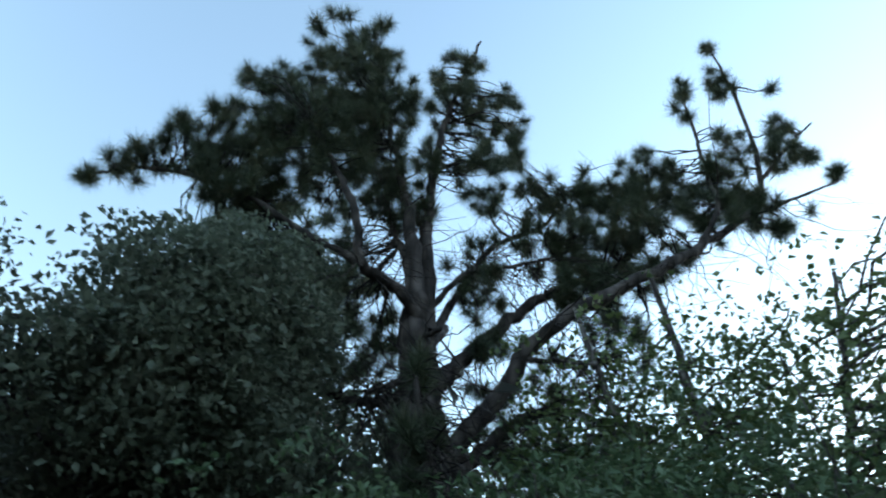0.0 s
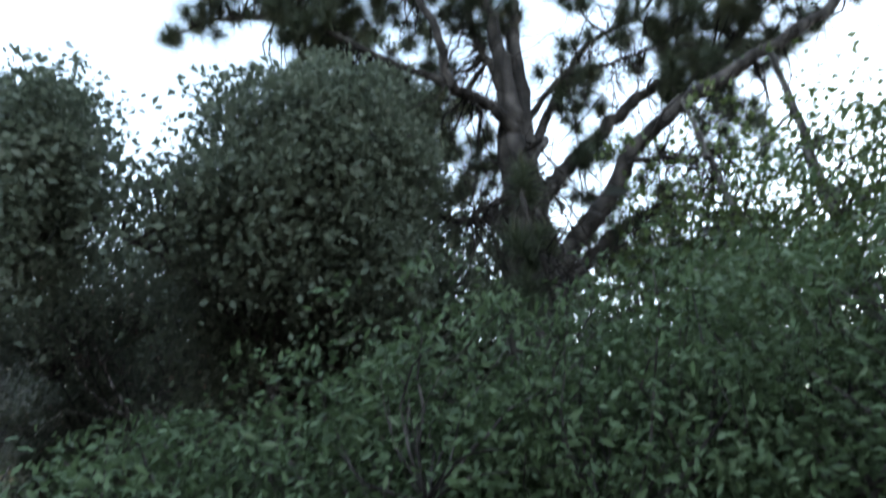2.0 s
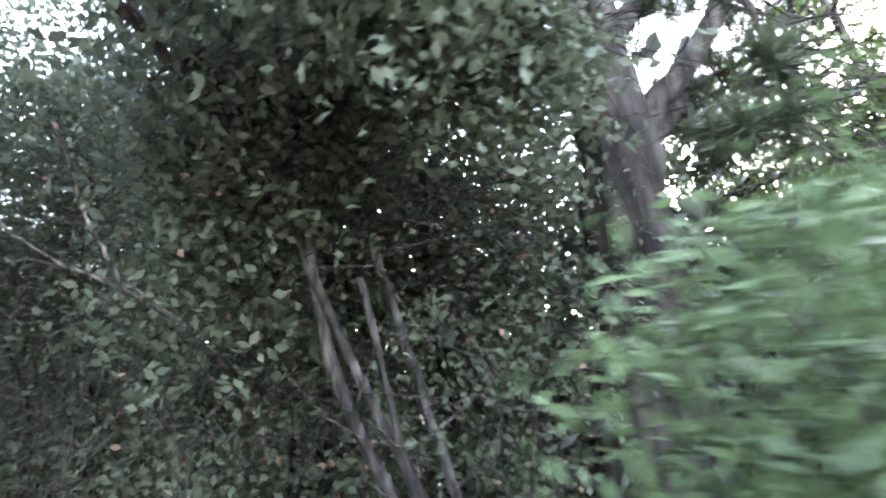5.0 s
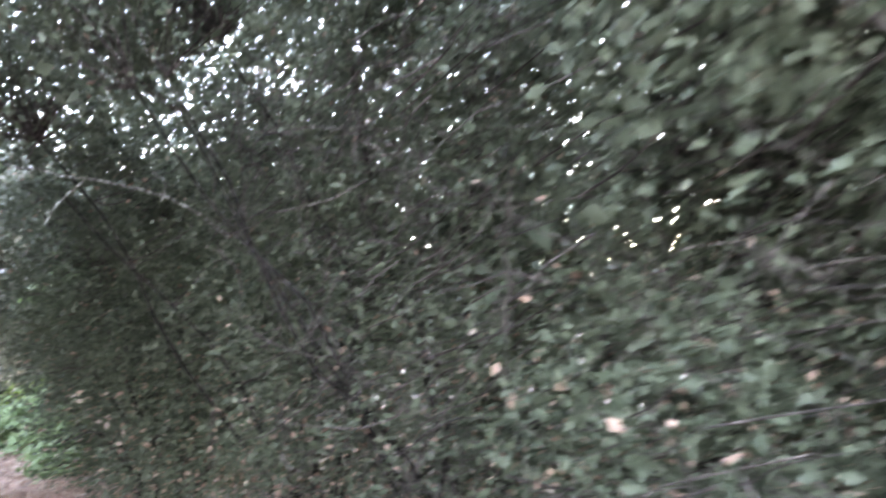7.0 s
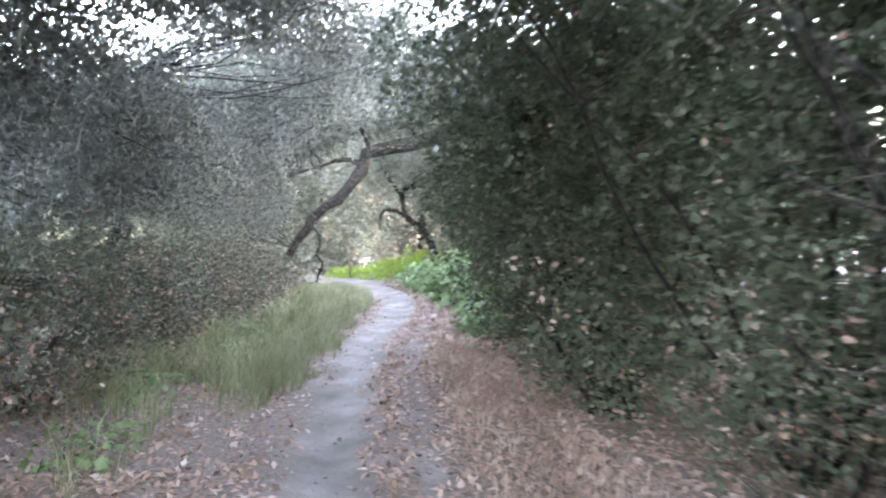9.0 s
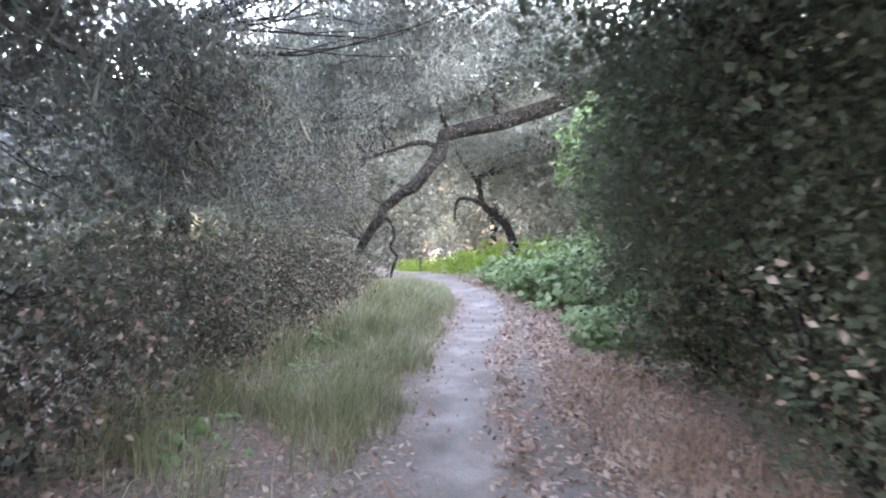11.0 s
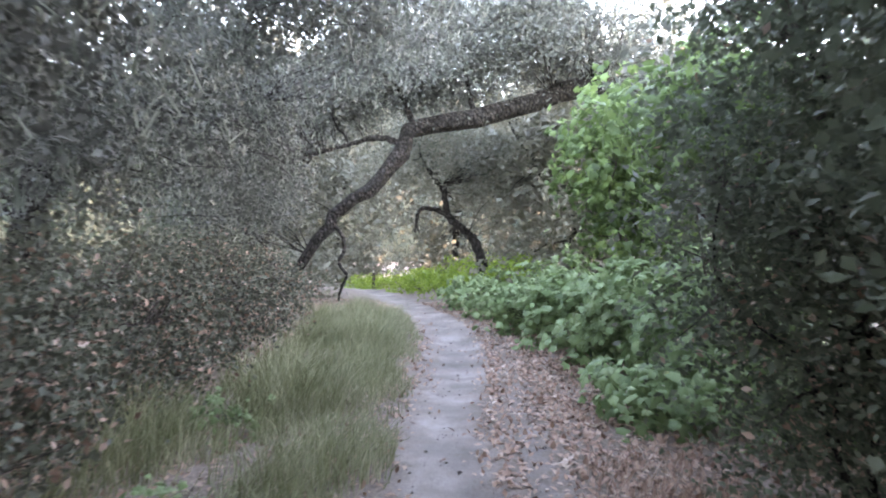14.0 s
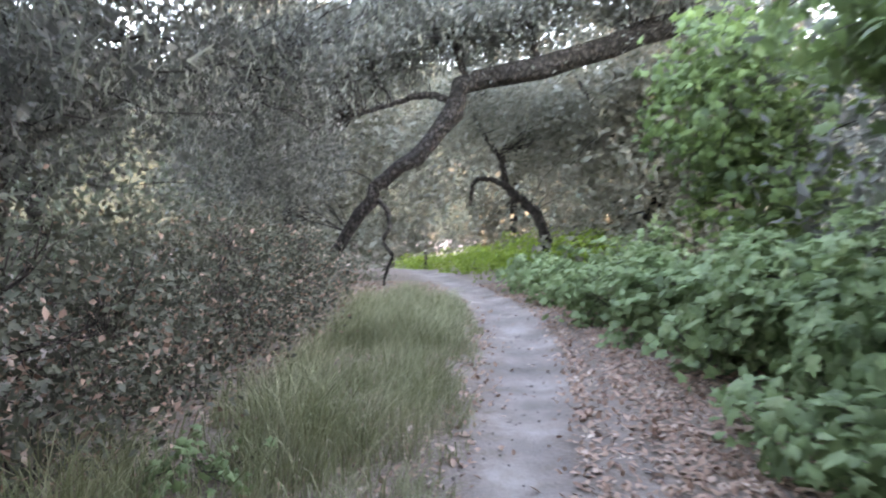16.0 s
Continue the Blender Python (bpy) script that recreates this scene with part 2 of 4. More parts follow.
def trail_w(y):
    """Half the width of the trodden soil, which spreads further on."""
    return np.interp(y, [0, 8, 12.4, 14, 17, 19.6, 24, 30], [0.37, 0.41, 0.42, 0.47, 0.56, 0.64, 0.66, 0.55])


def ground_z(x, y):
    x, y = np.asarray(x, float), np.asarray(y, float)
    off = x - trail_x(y)
    z = 0.018 * np.sin(1.7 * x + 0.6 * y) + 0.015 * np.sin(2.9 * y - 1.1 * x)
    z = z - 0.04 * np.exp(-(off / 0.32) ** 2) - 0.02 * np.exp(-((off - 0.68) / 0.2) ** 2) + 0.05 * np.clip(np.abs(off - 0.2) - 0.7, 0, 2)
    return z


def axis_grid(lo, hi, step, far, n):
    a = np.arange(lo, hi + step / 2, step)
    g = np.geomspace(1, far, n)
    return np.concatenate([lo - g[::-1], a, hi + g])


gx, gy = axis_grid(-3.2, 4.2, 0.08, 600, 14), axis_grid(-8, 30, 0.14, 600, 14)
X, Y = np.meshgrid(gx, gy)
Z = ground_z(X, Y) + np.where((np.abs(X) < 5) & (np.abs(Y) < 31), rng.normal(0, 0.005, X.shape), 0)
idx = np.arange(X.size).reshape(X.shape)
quads = np.stack([idx[:-1, :-1], idx[:-1, 1:], idx[1:, 1:], idx[1:, :-1]], -1).reshape(-1, 4)


def soil_material():
    m, nt, b = material("trail_soil", 0.95)
    at = nt.nodes.new("ShaderNodeAttribute")
    at.attribute_name = "trodden"
    tc = nt.nodes.new("ShaderNodeTexCoord")

    def noise_node(scale, detail=8.0):
        n = nt.nodes.new("ShaderNodeTexNoise")
        n.inputs["Scale"].default_value, n.inputs["Detail"].default_value = scale, detail
        nt.links.new(tc.outputs["Object"], n.inputs["Vector"])
        return n

    fine, big, grit = noise_node(35.0), noise_node(1.6), noise_node(160.0, 3.0)
    soil = ramp(nt, [(0.3, (0.09, 0.07, 0.06)), (0.5, (0.19, 0.145, 0.125)), (0.7, (0.3, 0.232, 0.2))])
    nt.links.new(fine.outputs["Fac"], soil.inputs[0])
    dust = ramp(nt, [(0.32, (0.15, 0.127, 0.12)), (0.5, (0.245, 0.208, 0.198)), (0.68, (0.35, 0.302, 0.288))])
    nt.links.new(big.outputs["Fac"], dust.inputs[0])
    speck = ramp(nt, [(0.36, (0.55, 0.53, 0.52)), (0.5, (1, 1, 1)), (0.68, (1.15, 1.15, 1.15))])
    nt.links.new(grit.outputs["Fac"], speck.inputs[0])
    mul = nt.nodes.new("ShaderNodeMix")
    mul.data_type, mul.blend_type = "RGBA", "MULTIPLY"
    mul.inputs["Factor"].default_value = 1.0
    nt.links.new(dust.outputs[0], mul.inputs["A"])
    nt.links.new(speck.outputs[0], mul.inputs["B"])
    edge = nt.nodes.new("ShaderNodeMath")
    edge.operation = "MULTIPLY_ADD"
    edge.inputs[1].default_value = 1.9
    sub = nt.nodes.new("ShaderNodeMath")
    sub.operation = "SUBTRACT"
    sub.inputs[1].default_value = 0.5
    nt.links.new(noise_node(7.0).outputs["Fac"], sub.inputs[0])
    nt.links.new(sub.outputs[0], edge.inputs[0])
    nt.links.new(at.outputs["Fac"], edge.inputs[2])
    fac = ramp(nt, [(0.12, (0, 0, 0)), (0.92, (1, 1, 1))])
    nt.links.new(edge.outputs[0], fac.inputs[0])
    mx = nt.nodes.new("ShaderNodeMix")
    mx.data_type = "RGBA"
    nt.links.new(fac.outputs[0], mx.inputs["Factor"])
    nt.links.new(soil.outputs[0], mx.inputs["A"])
    nt.links.new(mul.outputs["Result"], mx.inputs["B"])
    nt.links.new(mx.outputs["Result"], b.inputs["Base Color"])
    bump = nt.nodes.new("ShaderNodeBump")
    bump.inputs["Strength"].default_value, bump.inputs["Distance"].default_value = 0.6, 0.01
    nt.links.new(fine.outputs["Fac"], bump.inputs["Height"])
    nt.links.new(bump.outputs[0], b.inputs["Normal"])
    return m


gm = mesh_np("ground", np.stack([X, Y, Z], -1).reshape(-1, 3), quads, soil_material(), True)
off = X - trail_x(Y)
width = trail_w(Y)
trodden = np.exp(-np.abs(off / width) ** 1.9) + 0.62 * np.exp(-((off - 0.68) / 0.15) ** 2) * np.interp(Y, [-8, 12, 15], [1, 1, 0])
gm.attributes.new("trodden", "FLOAT", "POINT").data.foreach_set("value", trodden.astype(np.float32).ravel())
tagged(new("ground", gm), "dusty grey footpath worn into brown leaf-strewn soil", "ground", kind="structure")


def backdrop_material():
    m, nt, b = material("backdrop_hillside", 0.95)
    tc = nt.nodes.new("ShaderNodeTexCoord")
    n = nt.nodes.new("ShaderNodeTexNoise")
    n.inputs["Scale"].default_value, n.inputs["Detail"].default_value = 0.9, 9.0
    nt.links.new(tc.outputs["Object"], n.inputs["Vector"])
    r = ramp(nt, [(0.3, (0.012, 0.016, 0.012)), (0.5, (0.026, 0.033, 0.025)), (0.7, (0.05, 0.058, 0.045))])
    nt.links.new(n.outputs["Fac"], r.inputs[0])
    nt.links.new(r.outputs[0], b.inputs["Base Color"])
    bump = nt.nodes.new("ShaderNodeBump")
    bump.inputs["Strength"].default_value, bump.inputs["Distance"].default_value = 1.0, 0.8
    nt.links.new(n.outputs["Fac"], bump.inputs["Height"])
    nt.links.new(bump.outputs[0], b.inputs["Normal"])
    return m


def backdrop_hills():
    """Added wooded slopes hide the horizon all round; highest to block the low sun."""
    az = np.linspace(0, 2 * np.pi, 361)[:-1]
    prof = np.interp(np.degrees(az), [0, 30, 50, 80, 92, 105, 122, 135, 220, 300, 360], [18, 15, 7, 7, 18, 24, 22, 14, 13, 17, 18])
    u = np.linspace(0, 1, 26)
    A, U = np.meshgrid(az, u)
    rad = 52 + 14 * U
    x, y = np.sin(A) * rad, np.cos(A) * rad + 8
    bumps = np.array([noise.noise(Vector((a / 3.0, b / 3.0, 7.0))) + 0.6 * noise.noise(Vector((a / 1.1, b / 1.1, 2.0))) for a, b in zip(x.ravel(), y.ravel())]).reshape(x.shape)
    z = -0.5 + prof[None] * np.sin(np.pi / 2 * U) ** 0.6 + 1.3 * bumps * np.minimum(1, U * 6)
    i = np.arange(x.size).reshape(x.shape)
    n = np.roll(i, -1, axis=1)
    f = np.stack([i[:-1], i[1:], n[1:], n[:-1]], -1).reshape(-1, 4)
    return mesh_np("hillside", np.stack([x, y, z], -1).reshape(-1, 3), f, backdrop_material(), True)


tagged(new("backdrop", backdrop_hills()), "added wooded hillside backdrop that hides the horizon and blocks the low sun", "hillside", kind="structure")


def scatter(n, seed, x0, x1, y0, y1):
    g = np.random.default_rng(seed)
    return g.uniform(x0, x1, n), g.uniform(y0, y1, n), g


def litter(n, seed):
    """Fallen leaves, thick beside the trodden line, thin on it."""
    x, y, g = scatter(n, seed, -3.0, 4.0, -7, 24)
    o = x - trail_x(y) + g.normal(0, 0.08, n)
    want = np.where(np.abs(o) < 0.75 * trail_w(y), 0.012, np.where(np.abs(o - 0.68) < 0.12, 0.3, np.where((o > 0.2) & (o < 1.9), 1.0, np.where(y < 7, 0.75, 0.3))))
    k = g.uniform(0, 1, n) < want
    x, y = x[k], y[k]
    c = np.stack([x, y, ground_z(x, y) + g.uniform(0.006, 0.02, len(x))], -1)
    v, f = leaves(c, 0.07, seed, flat=0.85, droop=0.0, wide=0.55)
    return mesh_np("leaf_litter", v, f, DEAD_LEAF)


tagged(new("leaf_litter", litter(120000, 3)), "dry tan and pinkish fallen leaves beside the footpath", "leaf litter", kind="stuff")


def grass_mesh(name, x, y, h, g, mat):
    """Arching blades in loose tufts."""
    n = len(x)
    z = ground_z(x, y)
    base = np.stack([x, y, z - 0.01], -1)
    lean = g.normal(0, 0.5, (n, 2)) + (0.22, -0.05)
    h = h * g.uniform(0.35, 1.5, n)
    L = np.concatenate([lean, np.zeros((n, 1))], 1) * h[:, None]
    H = np.array([0, 0, 1.0]) * h[:, None]
    pts = [base, base + L * 0.12 + H * 0.45, base + L * 0.45 + H * 0.78, base + L * 0.95 + H * 0.88]
    a = g.uniform(0, np.pi, n)
    s = np.stack([np.cos(a), np.sin(a), 0 * a], -1) * g.uniform(0.002, 0.0045, n)[:, None]
    v = np.stack([pts[0] - s, pts[0] + s, pts[1] + s, pts[1] - s, pts[2] + s * 0.7, pts[2] - s * 0.7, pts[3]], 1).reshape(-1, 3)
    k = np.arange(n)[:, None] * 7
    f = np.concatenate([k + q for q in ([0, 1, 2], [0, 2, 3], [3, 2, 4], [3, 4, 5], [5, 4, 6])])
    return mesh_np(name, v, f, mat)


def verge(n, seed, y0, y1, lo, hi, height):
    x, y, g = scatter(n, seed, 0, 1, y0, y1)
    lo = lo + trail_w(y) - 0.33
    x = trail_x(y) - lo - (hi - lo) * x
    tuft = np.array([noise.noise(Vector((a * 4.5, b * 4.5, 3.0))) for a, b in zip(x, y)])
    d = np.array([noise.noise(Vector((a * 1.2, b * 0.9, 3.0))) for a, b in zip(x, y)])
    edge = (trail_x(y) - x - lo)
    k = d + 0.7 * tuft + g.uniform(-0.25, 0.25, n) + np.clip(edge * 1.2, 0, 0.4) - np.interp(y, [7.0, 9.6], [0.9, 0]) > 0.24
    x, y, d, edge = x[k], y[k], d[k], edge[k]
    tall = np.clip(0.3 + edge / 0.7, 0.3, 1)
    return grass_mesh("grass", x, y, height * tall * (0.75 + 0.8 * np.clip(d, -0.3, 1)), g, GRASS)


tagged(new("grass", verge(36000, 5, 6.6, 20, 0.28, 2.3, 0.44)), "tall green and straw-coloured grass along the footpath", "grass", kind="stuff")
tagged(new("grass", verge(5000, 6, -6, 6.8, 0.5, 1.9, 0.2)), "short patchy grass beside the footpath", "grass", kind="stuff")
x, y, g = scatter(3500, 8, 0, 1, 1.5, 11.5)
x = trail_x(y) + 0.95 + 0.9 * x
tagged(new("dry_grass", grass_mesh("dry_grass", x, y, 0.14, g, DEAD_LEAF)), "sparse dry straw grass at the foot of the thicket", "grass", kind="stuff")



def pebbles(n, seed):
    """Small stones and clods on the trodden soil."""
    x, y, g = scatter(n, seed, -0.7, 1.3, -5, 18)
    x = x + trail_x(y)
    o = np.array([(1, 0, 0), (-1, 0, 0), (0, 1, 0), (0, -1, 0), (0, 0, 0.7), (0, 0, -0.7)], float)
    f0 = np.array([(0, 2, 4), (2, 1, 4), (1, 3, 4), (3, 0, 4), (2, 0, 5), (1, 2, 5), (3, 1, 5), (0, 3, 5)])
    r = g.uniform(0.003, 0.011, n) * g.choice([1, 1, 1, 1.8], n)
    v = np.stack([x, y, ground_z(x, y) + r * 0.2], -1)[:, None] + o[None] * r[:, None, None] * g.uniform(0.6, 1.4, (n, 6, 1))
    return mesh_np("pebbles", v.reshape(-1, 3), (f0[None] + np.arange(n)[:, None, None] * 6).reshape(-1, 3), PEBBLE)


tagged(new("pebbles", pebbles(1300, 12)), "small grey stones scattered on the footpath", "pebbles", kind="stuff")


# ---- trees and shrubs ----
def single_leaf():
    o = LOBES
    bend = -0.25 * (o[:, 0] ** 2 + (o[:, 1] - 0.4) ** 2) + 0.12 * np.abs(o[:, 0])
    v = np.vstack([np.stack([o[:, 0], o[:, 1] - 0.4, bend], -1), [(0, 0, 0.03)]])
    q = len(o)
    return mesh_np("leaf", v, np.array([(i, (i + 1) % q, q) for i in range(q)]), BRAMBLE_SINGLE)


LEAF_MESH = single_leaf()


def shrub(name, label, category, base, boxes, per, spread, leaf, mat, seed, stems=7, stem_r=0.022, twigs=90, twig_mat=None, flat=0.45, wide=0.5, shape="oval", holes=0.0, hole_size=0.9, group="", shell=0.35, dead=0.0, single=0, stem_mat=None):
    """A many-stemmed bush: stems from one base, twigs to its leaf clumps, leaves."""
    twig_mat = twig_mat or BROWN_TWIG
    g = np.random.default_rng(seed + 900)
    bx, by = base
    root = thing(name, bx, by, 0, label, category, group)
    o = np.array([bx, by, 0.0])
    p, nl, c = clumps(boxes, per, spread, seed, shell, holes, hole_size)
    p, c = p - o, c - o
    if dead:
        low = g.uniform(0, 1, len(p)) < dead * np.clip(2.0 - p[:, 2], 0.15, 1.6)
        v, f = leaves(p[low], leaf, seed, flat=0.2, wide=wide)
        part("withered_foliage", mesh_np("withered_foliage", v, f, DEAD_LEAF), root, "withered brown foliage", "stuff")
        p, nl = p[~low], nl[~low]
    if single:
        # the leaves next to the path are objects of their own on one mesh
        near = np.argsort(p[:, 0] - 0.6 * p[:, 2] + 0.25 * p[:, 1])[:single]
        for k in near:
            lf = part("leaf", LEAF_MESH, root)
            t = Vector(nl[k] * 1.2 + g.normal(0, 0.45, 3)).to_track_quat("Z", "Y").to_matrix().to_4x4()
            lf.matrix_local = Matrix.Translation(p[k]) @ t @ pose(0, 0, 0, 0, 0, g.uniform(0, 360)) @ Matrix.Scale(leaf * g.uniform(0.65, 1.3), 4)
        p, nl = np.delete(p, near, axis=0), np.delete(nl, near, axis=0)
    v, f = leaves(p, leaf, seed, flat=flat, wide=wide, shape=shape, facing=nl)
    part("foliage", mesh_np("foliage", v, f, mat), root, kind="stuff")
    pick = c[g.permutation(len(c))[:max(stems, 1)]]
    tops = []
    for i, q in enumerate(pick):
        s = np.array([g.normal(0, 0.12), g.normal(0, 0.12), -0.05])
        e = q * (0.75, 0.75, 0.8)
        line = [s] + [s + (e - s) * k + g.normal(0, 0.11, 3) for k in (0.3, 0.55, 0.8)] + [e]
        part("stem", limb_mesh("stem", line, stem_r * g.uniform(0.8, 1.3), stem_r * 0.35, stem_mat or twig_mat, 10, 6, 0.6, seed + i), root)
        tops.append(spline(line, 12)[4:])
    if twigs:
        tp = np.concatenate(tops)
        e = c[g.integers(0, len(c), twigs)]
        d = np.linalg.norm(e[:, None] - tp[None], axis=2)
        s = tp[np.argmin(d, axis=1)]
        part("twig_cluster", twig_mesh("twig_cluster", s, e, g.uniform(0.003, 0.009, twigs), twig_mat, 6, 0.1, seed, 3), root, kind="stuff")
    return root


def tree(name, label, category, base, limbs, boxes, per, spread, leaf, mat, seed, bark, twigs=250, flat=0.4, wide=0.5, holes=0.0, lichen=0, group="", twig_r=0.012, shell=0.35):
    """limbs: (places, thick, thin) from the ground up, the first one the trunk."""
    g = np.random.default_rng(seed + 500)
    bx, by = base
    root = thing(name, bx, by, 0, label, category, group)
    o = np.array([bx, by, 0.0])
    nodes = []
    for i, (pts, r0, r1) in enumerate(limbs):
        q = np.asarray(pts, float) - o
        part("trunk" if i == 0 else "limb", limb_mesh("trunk" if i == 0 else "limb", q, r0, r1, bark, 30, 12, 0.12, seed + i), root)
        nodes.append(spline(q, 20)[5:])
    p, nl, c = clumps(boxes, per, spread, seed, shell, holes)
    p, c = p - o, c - o
    v, f = leaves(p, leaf, seed, flat=flat, wide=wide, facing=nl)
    part("crown", mesh_np("crown", v, f, mat), root, kind="stuff")
    tp = np.concatenate(nodes)
    e = c[g.integers(0, len(c), twigs)]
    s = tp[np.argmin(np.linalg.norm(e[:, None] - tp[None], axis=2), axis=1)]
    part("branch_cluster", twig_mesh("branch_cluster", s, e, twig_r * g.uniform(0.5, 1.5, twigs), bark, 7, 0.1, seed), root, kind="stuff")
    if lichen > 5000:
        # bare lichen-covered twigs in forked sprays on the outside of the crown
        q = c[g.integers(0, len(c), 160)]
        fan = np.repeat(q, 7, axis=0) + g.normal(0, 0.05, (1120, 3))
        way = unit(np.repeat(g.normal(0, 1, (160, 3)) * (1, 1, 0.6), 7, axis=0) + g.normal(0, 0.55, (1120, 3)))
        part("dead_twig_cluster", twig_mesh("dead_twig_cluster", fan, fan + way * g.uniform(0.15, 0.5, (1120, 1)), g.uniform(0.003, 0.007, 1120), LICHEN_TWIG, 6, 0.12, seed, 3), root, "bare pale lichen-covered twigs", "stuff")
    if lichen:
        q = c[g.integers(0, len(c), lichen)] + g.normal(0, spread, (lichen, 3))
        h = g.uniform(0.05, 0.24, lichen)[:, None] * g.uniform(0.4, 1, (lichen, 1))
        w = g.uniform(0.002, 0.007, lichen)[:, None]
        a = g.uniform(0, np.pi, lichen)
        sd = np.stack([np.cos(a), np.sin(a), 0 * a], -1) * w
        sw = g.normal(0, 0.5, (lichen, 3)) * h
        v = np.stack([q - sd, q + sd, q + sw - (0, 0, 1) * h * 0.5 + sd * 2, q + sw - (0, 0, 1) * h * 0.5 - sd * 2, q + sw * 0.4 - (0, 0, 1) * h], 1).reshape(-1, 3)
        k = np.arange(lichen)[:, None] * 5
        part("lichen", mesh_np("lichen", v, np.concatenate([k + [0, 1, 2], k + [0, 2, 3], k + [3, 2, 4]]), LICHEN), root, "pale grey lace lichen", "stuff")
    return root


# ---- the tall pine ----
PINE = np.array([3.92, 0.8, 0.0])
PINE_U, PINE_V = np.array([0.739, -0.674, 0.0]), np.array([0.674, 0.739, 0.0])
PINE_LIMBS = [
    ([(0.0, 0.1, -0.1), (0.0, 0.08, 1.2), (0.0, 0.02, 2.6), (-0.03, 0, 3.7), (-0.08, 0, 4.25), (-0.1, 0, 4.8), (-0.17, 0, 5.5), (-0.27, 0, 6.05), (-0.48, 0, 6.95), (-0.77, 0, 8.6)], 0.41, 0.03),
    ([(0.02, 0, 4.3), (-0.02, 0.1, 5.45), (0.02, 0.2, 6.3), (0.13, 0.3, 7.4), (0.34, 0.3, 8.3), (0.64, 0.3, 9.4)], 0.075, 0.015),
    ([(-0.04, 0, 4.4), (-0.26, -0.2, 4.6), (-0.55, -0.4, 4.7), (-0.63, -0.5, 5.15), (-0.84, -0.5, 5.65), (-1.2, -0.5, 6.4)], 0.06, 0.02),
    ([(-0.55, -0.4, 4.7), (-1.05, -0.4, 5.0), (-1.9, -0.3, 5.65), (-2.7, -0.3, 5.85), (-3.2, -0.3, 5.75)], 0.038, 0.012),
    ([(0.02, 0, 3.7), (0.23, 0.1, 4.0), (0.58, 0.2, 4.4), (0.98, 0.3, 4.85), (1.4, 0.3, 5.1), (1.95, 0.3, 5.4), (2.3, 0.3, 6.1)], 0.085, 0.02),
    ([(0.05, 0, 3.05), (0.3, -0.05, 3.35), (0.56, -0.1, 3.65), (0.84, -0.2, 4.05), (1.12, -0.3, 4.3), (1.9, -0.3, 4.75), (2.5, -0.2, 5.2), (3.05, -0.1, 5.65), (3.5, 0, 6.2), (3.72, 0, 7.7), (3.7, 0, 8.8)], 0.085, 0.014),
    ([(2.45, -0.2, 5.15), (2.8, -0.2, 5.7), (2.9, -0.1, 6.3), (2.96, -0.1, 7.15), (2.97, -0.1, 7.7)], 0.03, 0.012),
    ([(3.05, -0.1, 5.65), (3.8, 0, 6.1), (4.4, 0, 6.4)], 0.024, 0.01),
    ([(3.53, 0, 6.35), (4.15, 0.1, 7.1), (4.6, 0.1, 7.55)], 0.024, 0.01),
    ([(0.05, 0, 2.95), (0.49, 0.1, 3.35), (0.78, 0.2, 3.63), (1.17, 0.3, 3.77), (1.7, 0.3, 3.63)], 0.065, 0.02),
    ([(0.8, -0.2, 3.95), (1.12, -0.1, 4.0), (1.5, 0, 4.08)], 0.022, 0.01),
    ([(0.0, 0, 4.1), (0.35, 0.3, 5.05), (0.7, 0.4, 5.65), (1.25, 0.5, 6.05), (1.7, 0.5, 6.7)], 0.042, 0.014),
    ([(0.0, 0, 4.5), (0.39, 0.1, 5.05), (0.78, 0.2, 5.2), (1.23, 0.2, 5.35)], 0.032, 0.012),
    ([(0.0, 0, 3.62), (-0.26, 0.1, 3.73), (-0.5, 0.2, 3.75), (-1.0, 0.4, 4.0)], 0.06, 0.03),
    ([(-0.02, 0, 4.0), (-0.2, -0.15, 3.75), (-0.42, -0.3, 3.56)], 0.04, 0.015),
    ([(-0.08, 0, 4.9), (-0.4, 0.3, 5.8), (-0.45, 0.4, 6.5)], 0.04, 0.015),
    ([(0.0, -0.1, 4.2), (0.15, -0.6, 3.95), (-0.03, -1.1, 3.35), (-0.01, -1.2, 2.97), (0.06, -1.2, 2.7), (-0.03, -1.2, 2.6)], 0.024, 0.008),
]
